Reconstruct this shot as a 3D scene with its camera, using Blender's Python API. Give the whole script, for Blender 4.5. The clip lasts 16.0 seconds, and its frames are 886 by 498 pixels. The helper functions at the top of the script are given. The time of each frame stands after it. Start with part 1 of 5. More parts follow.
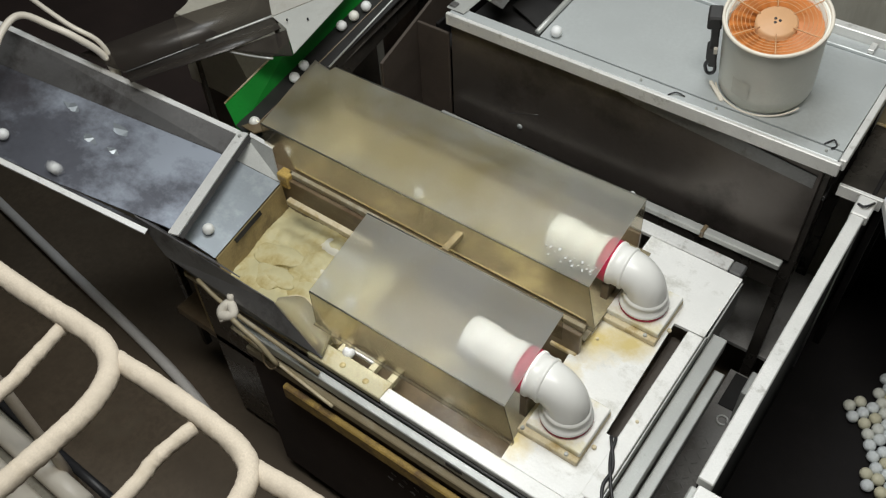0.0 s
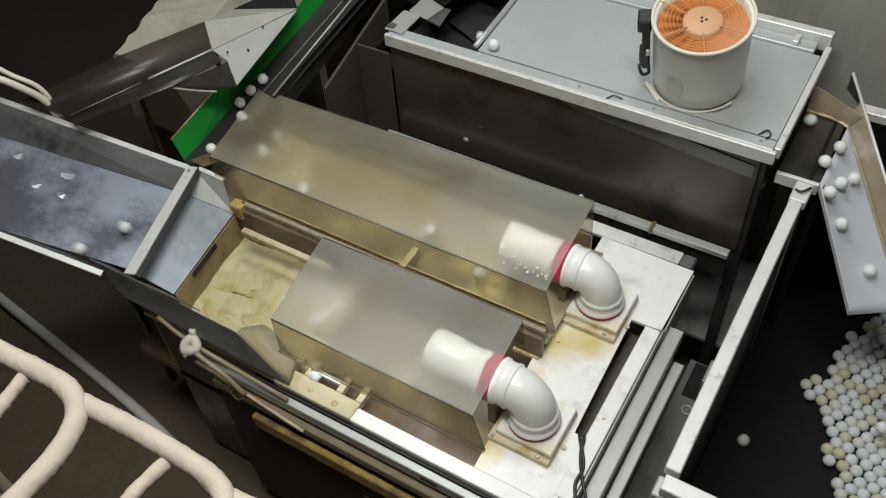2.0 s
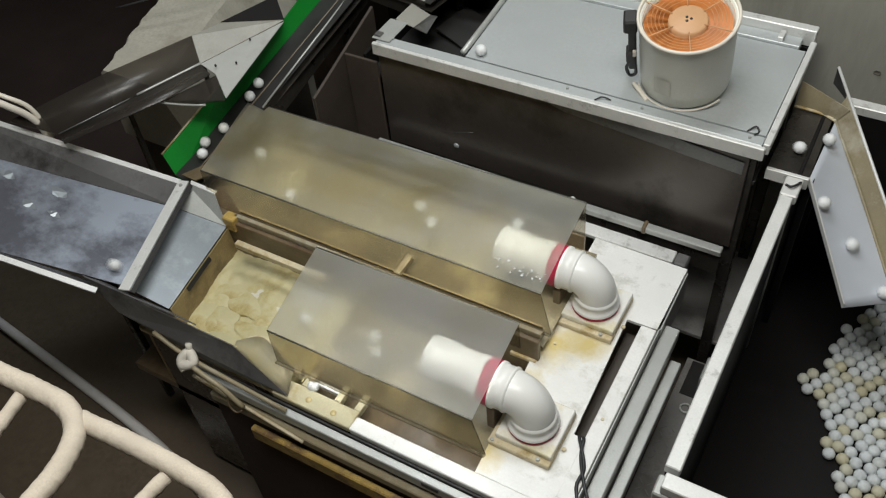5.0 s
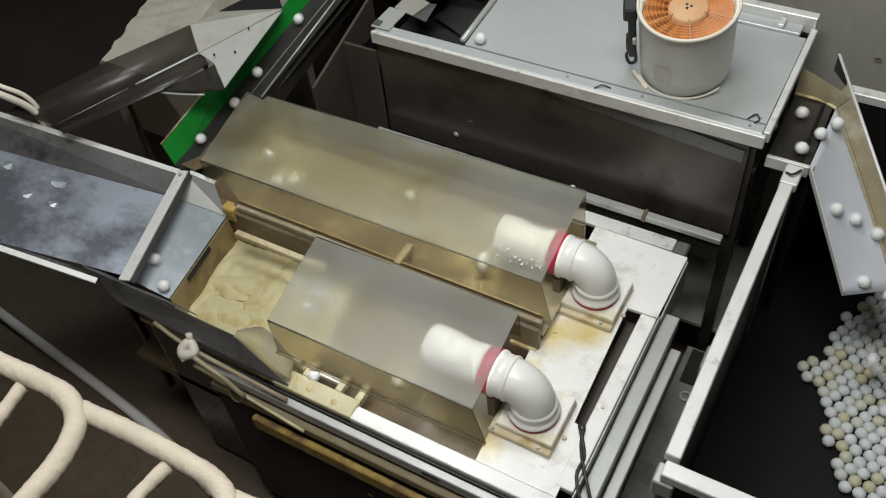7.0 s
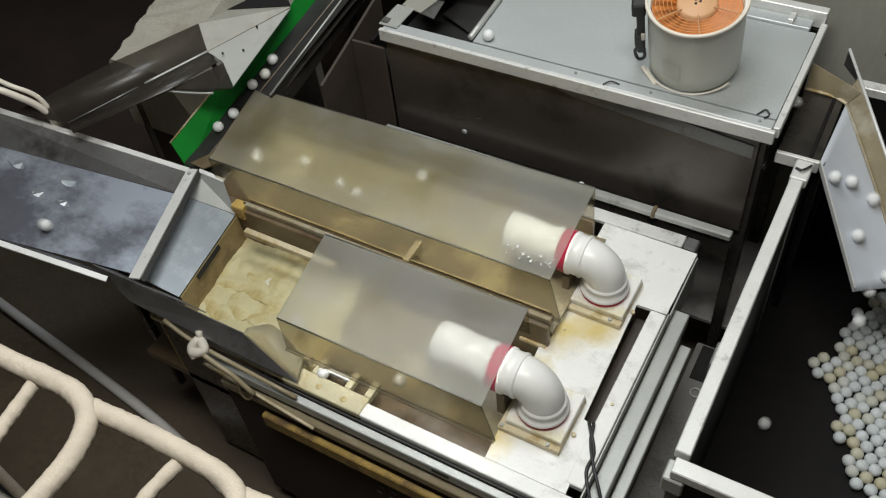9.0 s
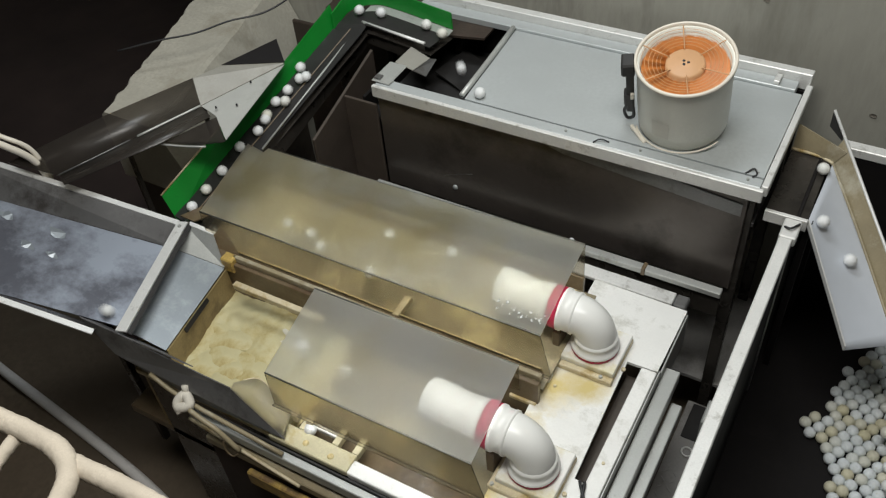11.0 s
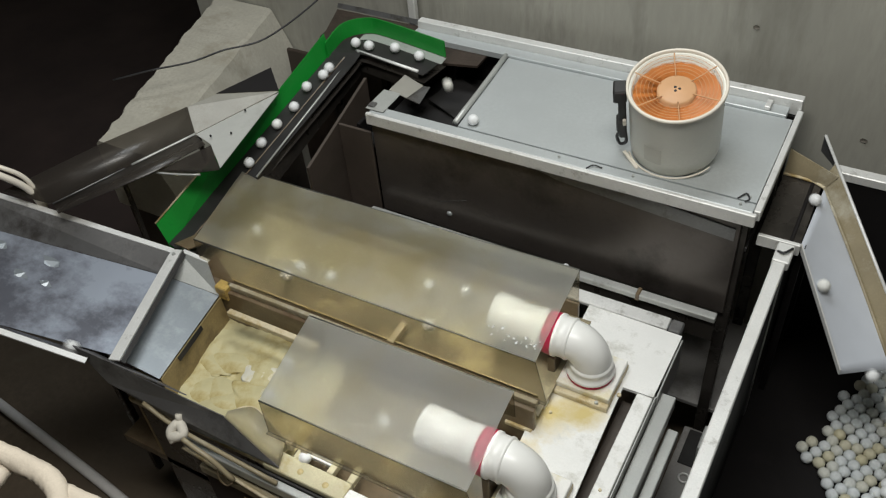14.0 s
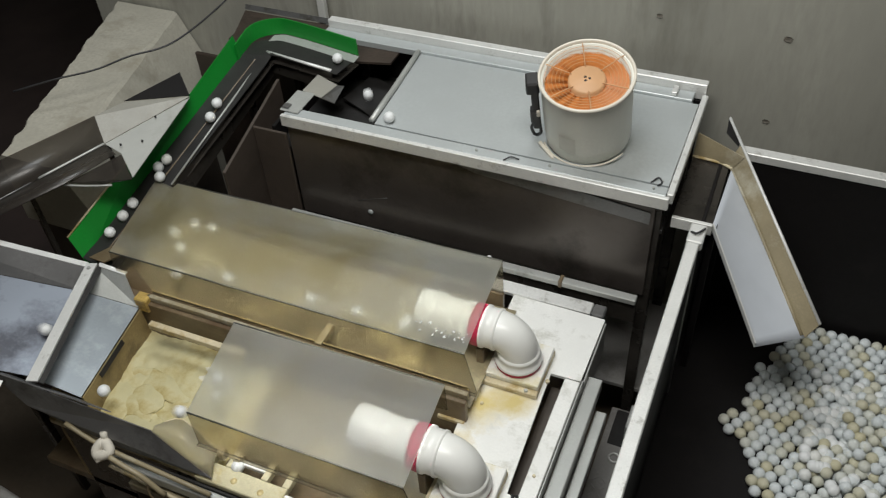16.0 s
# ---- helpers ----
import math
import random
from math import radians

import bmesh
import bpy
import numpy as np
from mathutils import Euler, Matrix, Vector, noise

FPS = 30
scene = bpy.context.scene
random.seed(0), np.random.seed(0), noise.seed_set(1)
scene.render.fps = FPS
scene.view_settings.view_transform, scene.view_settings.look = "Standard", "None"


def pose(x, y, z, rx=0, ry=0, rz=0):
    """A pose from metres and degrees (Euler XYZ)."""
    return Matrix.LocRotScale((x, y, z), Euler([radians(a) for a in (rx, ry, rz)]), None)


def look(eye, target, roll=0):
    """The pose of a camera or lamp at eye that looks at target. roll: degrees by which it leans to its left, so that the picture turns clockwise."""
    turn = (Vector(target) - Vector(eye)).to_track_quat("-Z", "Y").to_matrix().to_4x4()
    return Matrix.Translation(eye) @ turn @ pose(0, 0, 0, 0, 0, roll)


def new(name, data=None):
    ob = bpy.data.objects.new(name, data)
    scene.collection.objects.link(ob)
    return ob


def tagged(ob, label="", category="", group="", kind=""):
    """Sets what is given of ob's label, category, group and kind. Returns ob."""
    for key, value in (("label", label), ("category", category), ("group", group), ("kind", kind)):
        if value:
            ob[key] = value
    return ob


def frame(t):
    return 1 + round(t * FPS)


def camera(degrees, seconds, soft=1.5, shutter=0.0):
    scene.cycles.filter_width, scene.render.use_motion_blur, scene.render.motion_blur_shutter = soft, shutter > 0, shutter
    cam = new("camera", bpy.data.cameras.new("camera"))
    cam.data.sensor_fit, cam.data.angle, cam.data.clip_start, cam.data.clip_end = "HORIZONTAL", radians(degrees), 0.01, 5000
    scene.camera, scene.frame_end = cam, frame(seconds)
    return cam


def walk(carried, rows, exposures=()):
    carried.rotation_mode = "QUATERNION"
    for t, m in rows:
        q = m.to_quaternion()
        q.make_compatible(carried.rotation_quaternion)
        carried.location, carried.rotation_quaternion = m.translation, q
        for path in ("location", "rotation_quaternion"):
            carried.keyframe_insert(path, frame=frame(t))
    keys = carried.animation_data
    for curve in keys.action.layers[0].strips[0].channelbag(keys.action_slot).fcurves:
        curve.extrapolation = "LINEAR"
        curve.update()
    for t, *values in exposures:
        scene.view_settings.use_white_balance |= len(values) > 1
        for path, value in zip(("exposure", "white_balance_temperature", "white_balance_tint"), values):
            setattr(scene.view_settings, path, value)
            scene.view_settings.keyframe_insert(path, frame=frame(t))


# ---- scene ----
cam = camera(53.9, 16.0, soft=1.2, shutter=0.5)
PATH = [
    (0.0, (1.659, -2.183, 2.850), (0.4248, -0.6342, 0.5962), -3.18),
    (0.5, (1.666, -2.187, 2.864), (0.4299, -0.6075, 0.6331), -4.24),
    (1.0, (1.676, -2.204, 2.868), (0.4511, -0.5892, 0.6567), -5.17),
    (1.5, (1.683, -2.201, 2.878), (0.5172, -0.5600, 0.6534), -5.05),
    (2.0, (1.685, -2.200, 2.881), (0.5459, -0.5404, 0.6561), -4.88),
    (2.5, (1.689, -2.207, 2.887), (0.5559, -0.5310, 0.6718), -5.29),
    (3.0, (1.690, -2.206, 2.885), (0.5443, -0.5174, 0.6856), -5.95),
    (3.5, (1.688, -2.203, 2.886), (0.5413, -0.5122, 0.6889), -6.17),
    (4.0, (1.690, -2.203, 2.882), (0.5559, -0.5124, 0.6788), -6.09),
    (6.5, (1.687, -2.204, 2.882), (0.5616, -0.5337, 0.6584), -6.46),
    (7.0, (1.689, -2.202, 2.881), (0.5705, -0.5427, 0.6456), -6.54),
    (7.5, (1.687, -2.201, 2.881), (0.5740, -0.5535, 0.6353), -6.64),
    (8.0, (1.688, -2.203, 2.879), (0.5707, -0.5603, 0.6312), -6.86),
    (8.5, (1.688, -2.203, 2.880), (0.5642, -0.5649, 0.6319), -7.10),
    (9.0, (1.690, -2.201, 2.881), (0.5471, -0.5638, 0.6416), -7.45),
    (9.5, (1.689, -2.200, 2.882), (0.5315, -0.5498, 0.6601), -7.39),
    (10.0, (1.685, -2.203, 2.881), (0.5201, -0.5023, 0.7013), -6.66),
    (12.5, (1.683, -2.195, 2.875), (0.5199, -0.3686, 0.7991), -5.50),
    (13.0, (1.685, -2.198, 2.877), (0.5200, -0.3662, 0.8061), -5.44),
    (13.5, (1.687, -2.200, 2.880), (0.5110, -0.3648, 0.8181), -5.57),
    (14.0, (1.687, -2.201, 2.878), (0.5068, -0.3541, 0.8300), -5.61),
    (14.5, (1.688, -2.197, 2.878), (0.5359, -0.3248, 0.8362), -5.36),
    (15.0, (1.688, -2.196, 2.877), (0.6039, -0.2936, 0.8266), -4.94),
    (15.5, (1.689, -2.200, 2.879), (0.6776, -0.2704, 0.8167), -4.42),
    (16.0, (1.689, -2.205, 2.886), (0.7497, -0.2521, 0.8109), -4.03),
]
walk(cam, [(t, look(eye, target, roll)) for t, eye, target, roll in PATH],
     exposures=[(0.0, 0.05), (1.5, -0.02), (16.0, -0.02)])

# ---- light ----
world = bpy.data.worlds.new("world")
scene.world = world
world.use_nodes = True
world.node_tree.nodes["Background"].inputs[0].default_value = (0.80, 0.90, 1.0, 1)
world.node_tree.nodes["Background"].inputs[1].default_value = 0.18


def lamp(name, eye, target, sx, sy, watts, colour):
    d = bpy.data.lights.new(name, "AREA")
    d.shape, d.size, d.size_y, d.energy, d.color = "RECTANGLE", sx, sy, watts, colour
    ob = new(name, d)
    ob.matrix_world = look(eye, target)
    return ob


lamp("ceiling_lamp", (1.15, -1.6, 4.3), (0.8, -0.7, 0), 1.9, 0.7, 100, (1.0, 0.99, 0.94))
lamp("ceiling_lamp", (0.2, 0.1, 4.3), (0.4, -0.2, 0), 1.6, 0.7, 56, (0.93, 0.98, 1.0))


# ---- materials ----
def surface(name, rgb, rough=0.6, metal=0.0, vary=0.15, scale=6.0, grain=0.0, stain=None, stain_scale=3.0,
            stain_at=0.55, bump=0.0, bump_scale=40.0, per_object=0.0, tint=None, stretch=None, islands=False, spec=None, spots=(), spot_rgb=None):
    m = bpy.data.materials.new(name)
    m.use_nodes = True
    nt = m.node_tree
    N, L = nt.nodes, nt.links
    b = N["Principled BSDF"]
    b.inputs["Metallic"].default_value = metal
    if spec is not None:
        b.inputs["Specular IOR Level"].default_value = spec
    tex = N.new("ShaderNodeTexCoord")
    place = tex.outputs["Object"]
    if stretch:
        mp = N.new("ShaderNodeMapping")
        mp.inputs["Scale"].default_value = stretch
        L.new(place, mp.inputs["Vector"])
        place = mp.outputs["Vector"]

    def noise_tex(s, detail=5.0, rough_=0.6):
        n = N.new("ShaderNodeTexNoise")
        n.inputs["Scale"].default_value = s
        n.inputs["Detail"].default_value = detail
        n.inputs["Roughness"].default_value = rough_
        L.new(place, n.inputs["Vector"])
        return n

    def mix(fac, a, c, mode="MIX"):
        x = N.new("ShaderNodeMix")
        x.data_type, x.blend_type = "RGBA", mode
        if isinstance(fac, float):
            x.inputs["Factor"].default_value = fac
        else:
            L.new(fac, x.inputs["Factor"])
        for sock, v in ((x.inputs["A"], a), (x.inputs["B"], c)):
            if isinstance(v, tuple):
                sock.default_value = (*v, 1)
            else:
                L.new(v, sock)
        return x.outputs["Result"]

    def ramp(sock, lo, hi):
        r = N.new("ShaderNodeMapRange")
        r.inputs["From Min"].default_value, r.inputs["From Max"].default_value = lo, hi
        L.new(sock, r.inputs["Value"])
        return r.outputs["Result"]

    n1 = noise_tex(scale)
    lo = tuple(c * (1 - vary) for c in rgb)
    hi = tuple(min(1, c * (1 + vary)) for c in rgb)
    col = mix(ramp(n1.outputs["Fac"], 0.3, 0.7), lo, hi)
    if grain:
        n2 = noise_tex(scale * 22, 3.0)
        col = mix(ramp(n2.outputs["Fac"], 0.35, 0.75), col, tuple(c * (1 - grain) for c in rgb))
    if stain:
        n3 = noise_tex(stain_scale, 6.0, 0.7)
        col = mix(ramp(n3.outputs["Fac"], stain_at, stain_at + 0.16), col, stain)
    for centre, reach in spots:
        # patches of another colour round given points, ragged by noise
        far = N.new("ShaderNodeVectorMath")
        far.operation = "DISTANCE"
        far.inputs[1].default_value = centre
        L.new(tex.outputs["Object"], far.inputs[0])
        ragged = N.new("ShaderNodeMath")
        ragged.operation = "MULTIPLY_ADD"
        ragged.inputs[1].default_value = reach * 2.4
        L.new(noise_tex(9.0, 6.0, 0.7).outputs["Fac"], ragged.inputs[0])
        L.new(far.outputs["Value"], ragged.inputs[2])
        col = mix(ramp(ragged.outputs["Value"], reach * 2.7, reach * 1.3), col, spot_rgb)
    if per_object:
        each = N.new("ShaderNodeNewGeometry").outputs["Random Per Island"] if islands else N.new("ShaderNodeObjectInfo").outputs["Random"]
        col = mix(ramp(each, 1 - per_object, 1.0), col, tint)
    L.new(col, b.inputs["Base Color"])
    nr = noise_tex(scale * 2.3)
    rr = N.new("ShaderNodeMapRange")
    rr.inputs["To Min"].default_value, rr.inputs["To Max"].default_value = max(0.02, rough - 0.1), min(1, rough + 0.12)
    L.new(nr.outputs["Fac"], rr.inputs["Value"])
    L.new(rr.outputs["Result"], b.inputs["Roughness"])
    if bump:
        nb = noise_tex(bump_scale, 4.0)
        bp = N.new("ShaderNodeBump")
        bp.inputs["Strength"].default_value = min(1.0, bump)
        bp.inputs["Distance"].default_value = 0.004
        L.new(nb.outputs["Fac"], bp.inputs["Height"])
        L.new(bp.outputs["Normal"], b.inputs["Normal"])
    return m


def see_through(m, amount, haze_rgb=(1, 1, 1)):
    """Lets part of the light straight through a material."""
    nt = m.node_tree
    out = nt.nodes["Material Output"]
    t = nt.nodes.new("ShaderNodeBsdfTransparent")
    t.inputs[0].default_value = (*haze_rgb, 1)
    x = nt.nodes.new("ShaderNodeMixShader")
    n = nt.nodes.new("ShaderNodeTexNoise")
    n.inputs["Scale"].default_value = 5.0
    n.inputs["Detail"].default_value = 5.0
    tc = nt.nodes.new("ShaderNodeTexCoord")
    nt.links.new(tc.outputs["Object"], n.inputs["Vector"])
    r = nt.nodes.new("ShaderNodeMapRange")
    r.inputs["From Min"].default_value, r.inputs["From Max"].default_value = 0.3, 0.7
    r.inputs["To Min"].default_value, r.inputs["To Max"].default_value = amount - 0.07, amount + 0.07
    nt.links.new(n.outputs["Fac"], r.inputs["Value"])
    nt.links.new(r.outputs["Result"], x.inputs[0])
    nt.links.new(nt.nodes["Principled BSDF"].outputs[0], x.inputs[1])
    nt.links.new(t.outputs[0], x.inputs[2])
    nt.links.new(x.outputs[0], out.inputs["Surface"])
    return m


def frosted(m, amount, rough=0.42, tint=(1, 1, 1), ior=1.25):
    """Turns a surface into a frosted sheet: part of the light passes, scattered."""
    nt = m.node_tree
    t = nt.nodes.new("ShaderNodeBsdfRefraction")
    t.inputs["Color"].default_value = (*tint, 1)
    t.inputs["Roughness"].default_value = rough
    t.inputs["IOR"].default_value = ior
    x = nt.nodes.new("ShaderNodeMixShader")
    n = nt.nodes.new("ShaderNodeTexNoise")
    n.inputs["Scale"].default_value = 4.0
    n.inputs["Detail"].default_value = 4.0
    tc = nt.nodes.new("ShaderNodeTexCoord")
    nt.links.new(tc.outputs["Object"], n.inputs["Vector"])
    r = nt.nodes.new("ShaderNodeMapRange")
    r.inputs["From Min"].default_value, r.inputs["From Max"].default_value = 0.3, 0.7
    r.inputs["To Min"].default_value, r.inputs["To Max"].default_value = amount - 0.05, amount + 0.05
    nt.links.new(n.outputs["Fac"], r.inputs["Value"])
    nt.links.new(r.outputs["Result"], x.inputs[0])
    nt.links.new(nt.nodes["Principled BSDF"].outputs[0], x.inputs[1])
    nt.links.new(t.outputs[0], x.inputs[2])
    nt.links.new(x.outputs[0], nt.nodes["Material Output"].inputs["Surface"])
    return m


GALV = surface("galvanised_steel", (0.50, 0.53, 0.535), 0.42, 0.35, 0.07, 3.0, 0.06, (0.36, 0.37, 0.37), 7.0, 0.62)
ALU = surface("bright_aluminium", (0.74, 0.74, 0.72), 0.45, 0.3, 0.10, 9.0, 0.10, (0.36, 0.35, 0.32), 17.0, 0.575, 0.1, 60)
ALU_GREY = surface("grey_aluminium", (0.46, 0.47, 0.45), 0.45, 0.4, 0.12, 8.0, 0.1, (0.25, 0.25, 0.23), 10.0, 0.62)
# Pale patches and dark far spots paint the floor's uneven reflection, with some dirt.
STEEL = surface("brushed_steel", (0.125, 0.130, 0.155), 0.34, 0.45, 0.35, 2.0, 0.06, (0.35, 0.385, 0.45), 2.2, 0.43, spots=(((-1.35, -1.12, 0.90), 0.24), ((-1.0, -0.85, 0.79), 0.12), ((-1.9, -1.4, 1.1), 0.35)), spot_rgb=(0.062, 0.056, 0.060))
STEEL_END = surface("pale_steel", (0.285, 0.315, 0.34), 0.36, 0.4, 0.15, 4.0, 0.08, (0.38, 0.41, 0.43), 5.0, 0.55)
STEEL_DARK = surface("dark_mirror_steel", (0.075, 0.067, 0.059), 0.26, 0.55, 0.35, 2.0, 0.1, (0.03, 0.027, 0.024), 3.0, 0.5)
FLOOR_STEEL = surface("dull_floor_steel", (0.30, 0.29, 0.28), 0.6, 0.1, 0.2, 5.0, 0.12, (0.20, 0.19, 0.18), 7.0, 0.52)
STEEL_WORN = surface("worn_steel", (0.20, 0.20, 0.20), 0.36, 0.6, 0.25, 6.0, 0.15, (0.10, 0.09, 0.075), 8.0, 0.52)
BLACK = surface("black_liner", (0.0085, 0.0072, 0.0073), 0.6, 0.0, 0.3, 3.0, 0.2, (0.013, 0.011, 0.011), 4.0, 0.55, 0.15, 30, spec=0.22)
# Black of real rubber, and of painted shadow lines, gaps and holes.
RUBBER_SHADE = surface("black_rubber_and_shade", (0.019, 0.018, 0.0175), 0.55, 0.0, 0.3, 10.0)
WHITE = surface("white_stained_paint", (0.80, 0.795, 0.755), 0.38, 0.0, 0.05, 5.0, 0.08, (0.63, 0.56, 0.32), 4.0, 0.49, 0.3, 25)
PLATE = surface("whitewashed_plate", (0.82, 0.82, 0.795), 0.32, 0.0, 0.06, 6.0, 0.05, (0.55, 0.545, 0.50), 9.0, 0.54, 0.5, 16, spots=(((1.02, -0.60, 0.5), 0.085), ((0.99, -1.06, 0.5), 0.06), ((1.12, -0.55, 0.5), 0.06), ((0.99, -0.78, 0.5), 0.05), ((1.0, -0.30, 0.5), 0.05)), spot_rgb=(0.58, 0.47, 0.20))
INLET = surface("brown_stained_wall", (0.30, 0.225, 0.105), 0.45, 0.0, 0.3, 6.0, 0.15, (0.15, 0.105, 0.05), 7.0, 0.5, 0.3, 30)
PVC = surface("white_plastic_pipe", (0.80, 0.80, 0.77), 0.32, 0.0, 0.03, 8.0, 0.0, (0.70, 0.68, 0.60), 6.0, 0.64)
YELLOWED = surface("yellowed_plastic", (0.58, 0.47, 0.23), 0.45, 0.0, 0.2, 6.0, 0.12, (0.34, 0.22, 0.06), 7.0, 0.54, 0.3, 30)
OCHRE = surface("rusty_yellow_edge", (0.44, 0.30, 0.085), 0.5, 0.0, 0.35, 8.0, 0.25, (0.16, 0.10, 0.05), 11.0, 0.46, 0.3, 40)
CREAM = surface("cream_stained_board", (0.62, 0.54, 0.37), 0.5, 0.0, 0.18, 7.0, 0.12, (0.38, 0.27, 0.10), 8.0, 0.51, 0.3, 30)
COMB = surface("yellowed_comb", (0.52, 0.475, 0.31), 0.5, 0.0, 0.15, 7.0, 0.1, (0.40, 0.31, 0.13), 9.0, 0.54, 0.3, 30)
BROWN = surface("wet_brown_board", (0.15, 0.11, 0.065), 0.38, 0.0, 0.3, 6.0, 0.2, (0.09, 0.055, 0.03), 5.0, 0.5, 0.4, 30)
WATER = surface("murky_water", (0.115, 0.085, 0.050), 0.16, 0.0, 0.35, 6.0, 0.0, (0.17, 0.135, 0.08), 7.0, 0.52, 0.45, 18)
WATER_FROTHY = surface("frothy_brown_water", (0.25, 0.215, 0.135), 0.30, 0.0, 0.3, 6.0, 0.1, (0.50, 0.43, 0.24), 5.0, 0.52, 0.5, 22)
FOAM = surface("pale_froth", (0.55, 0.50, 0.29), 0.6, 0.0, 0.20, 5.0, 0.0, (0.40, 0.32, 0.13), 5.0, 0.455, 0.10, 40)
FROTH_WHITE = surface("white_froth", (0.67, 0.65, 0.55), 0.5, 0.0, 0.14, 14.0, 0.08, (0.58, 0.51, 0.30), 12.0, 0.48, 0.4, 30)
CONCRETE = surface("old_concrete", (0.40, 0.38, 0.32), 0.85, 0.0, 0.14, 3.0, 0.14, (0.25, 0.225, 0.17), 2.2, 0.54, 0.5, 35)
WALL = surface("board_marked_concrete", (0.345, 0.337, 0.292), 0.88, 0.0, 0.20, 2.2, 0.10, (0.225, 0.218, 0.185), 3.0, 0.52, 0.5, 20, stretch=(1.0, 1.0, 0.22))
WALL_STAIN = surface("rusty_concrete_stain", (0.16, 0.145, 0.12), 0.9, 0.0, 0.3, 9.0, 0.2, (0.24, 0.20, 0.16), 14.0, 0.5)
SOIL = surface("dark_wet_ground", (0.118, 0.091, 0.064), 0.55, 0.0, 0.35, 1.6, 0.18, (0.165, 0.145, 0.105), 1.1, 0.56, 0.4, 14)
# Near-black brown with the lack of light put into the colour.
UNLIT_DARK = surface("unlit_near_black", (0.034, 0.022, 0.019), 0.9, 0.0, 0.3, 2.0)
GREEN = surface("green_plastic", (0.006, 0.215, 0.024), 0.36, 0.0, 0.12, 6.0, 0.08, (0.003, 0.11, 0.014), 5.0, 0.6)
TAN = surface("tan_stained_sheet", (0.27, 0.225, 0.14), 0.45, 0.0, 0.2, 6.0, 0.1, (0.40, 0.37, 0.29), 5.0, 0.52, 0.2, 30)
DARK_BROWN = surface("dark_brown_panel", (0.062, 0.046, 0.036), 0.45, 0.2, 0.35, 4.0, 0.25, (0.035, 0.026, 0.02), 6.0, 0.5, 0.3, 60)
# Lighter copy of the dark brown, with the board's light in its colour.
DARK_BROWN_LIT = surface("lit_brown_board", (0.068, 0.053, 0.043), 0.5, 0.0, 0.2, 2.0, 0.15, (0.045, 0.035, 0.028), 3.0, 0.5)
PANEL = surface("scuffed_black_panel", (0.115, 0.10, 0.09), 0.30, 0.5, 0.3, 2.0, 0.1, (0.055, 0.048, 0.043), 3.0, 0.5)
LABEL = surface("pale_label", (0.64, 0.63, 0.56), 0.5, 0.0, 0.05, 20.0)
FLAP = surface("grey_flap_steel", (0.14, 0.138, 0.138), 0.38, 0.3, 0.25, 4.0, 0.1, (0.055, 0.05, 0.047), 5.0, 0.52)
DARK_WOOD = surface("dark_stained_wood", (0.055, 0.043, 0.033), 0.5, 0.0, 0.3, 3.0, 0.2, (0.03, 0.024, 0.02), 4.0, 0.5)
BEIGE = surface("beige_enamel", (0.76, 0.755, 0.68), 0.36, 0.0, 0.04, 4.0, 0.03, (0.68, 0.665, 0.58), 5.0, 0.62)
RIM = surface("cream_enamel", (0.70, 0.65, 0.56), 0.4, 0.0, 0.05, 8.0)
ORANGE = surface("orange_plastic", (0.50, 0.165, 0.032), 0.5, 0.0, 0.15, 8.0)
PEACH = surface("pale_orange_plastic", (0.55, 0.315, 0.16), 0.5, 0.0, 0.08, 8.0)
RED = surface("red_sealant", (0.45, 0.015, 0.06), 0.45, 0.0, 0.2, 20.0, 0.2)
CLOTH = surface("wrapped_cloth_tape", (0.54, 0.475, 0.385), 0.85, 0.0, 0.12, 12.0, 0.12, (0.43, 0.37, 0.28), 9.0, 0.55, 0.6, 45)
CONDUIT = surface("grey_conduit", (0.74, 0.72, 0.70), 0.55, 0.0, 0.12, 6.0, 0.1)
BALL = surface("golf_ball_cover", (0.77, 0.785, 0.785), 0.32, 0.0, 0.04, 20.0, 0.0, None, 3, 0.5, 0.5, 330, 0.2, (0.70, 0.69, 0.60))
BALL_AGED = surface("aged_ball_cover", (0.66, 0.70, 0.71), 0.34, 0.0, 0.16, 30.0, 0.0, (0.56, 0.56, 0.46), 25.0, 0.58, 0.7, 300, 0.42, (0.55, 0.51, 0.34))
BALL_MIXED = surface("mixed_ball_cover", (0.66, 0.70, 0.71), 0.34, 0.0, 0.16, 30.0, 0.0, (0.56, 0.56, 0.46), 25.0, 0.58, 0.7, 300, 0.42, (0.55, 0.51, 0.34), None, True)
CHUTE = surface("pale_blue_sheet", (0.52, 0.55, 0.60), 0.42, 0.1, 0.07, 3.0, 0.0, (0.46, 0.42, 0.31), 4.0, 0.66)
COVER = frosted(surface("frosted_sheet", (0.45, 0.455, 0.43), 0.24, 0.0, 0.10, 4.0, 0.05, (0.42, 0.40, 0.32), 4.5, 0.50), 0.80, 0.30, (0.85, 0.85, 0.835))
COVER_OLIVE = frosted(surface("stained_frosted_sheet", (0.47, 0.475, 0.445), 0.24, 0.0, 0.12, 3.0, 0.05, (0.40, 0.375, 0.27), 2.6, 0.50, spots=(((-0.30, -0.42, 0.78), 0.30), ((0.15, -0.46, 0.78), 0.26), ((0.42, -0.38, 0.78), 0.14)), spot_rgb=(0.30, 0.265, 0.15)), 0.78, 0.28, (0.85, 0.845, 0.80))
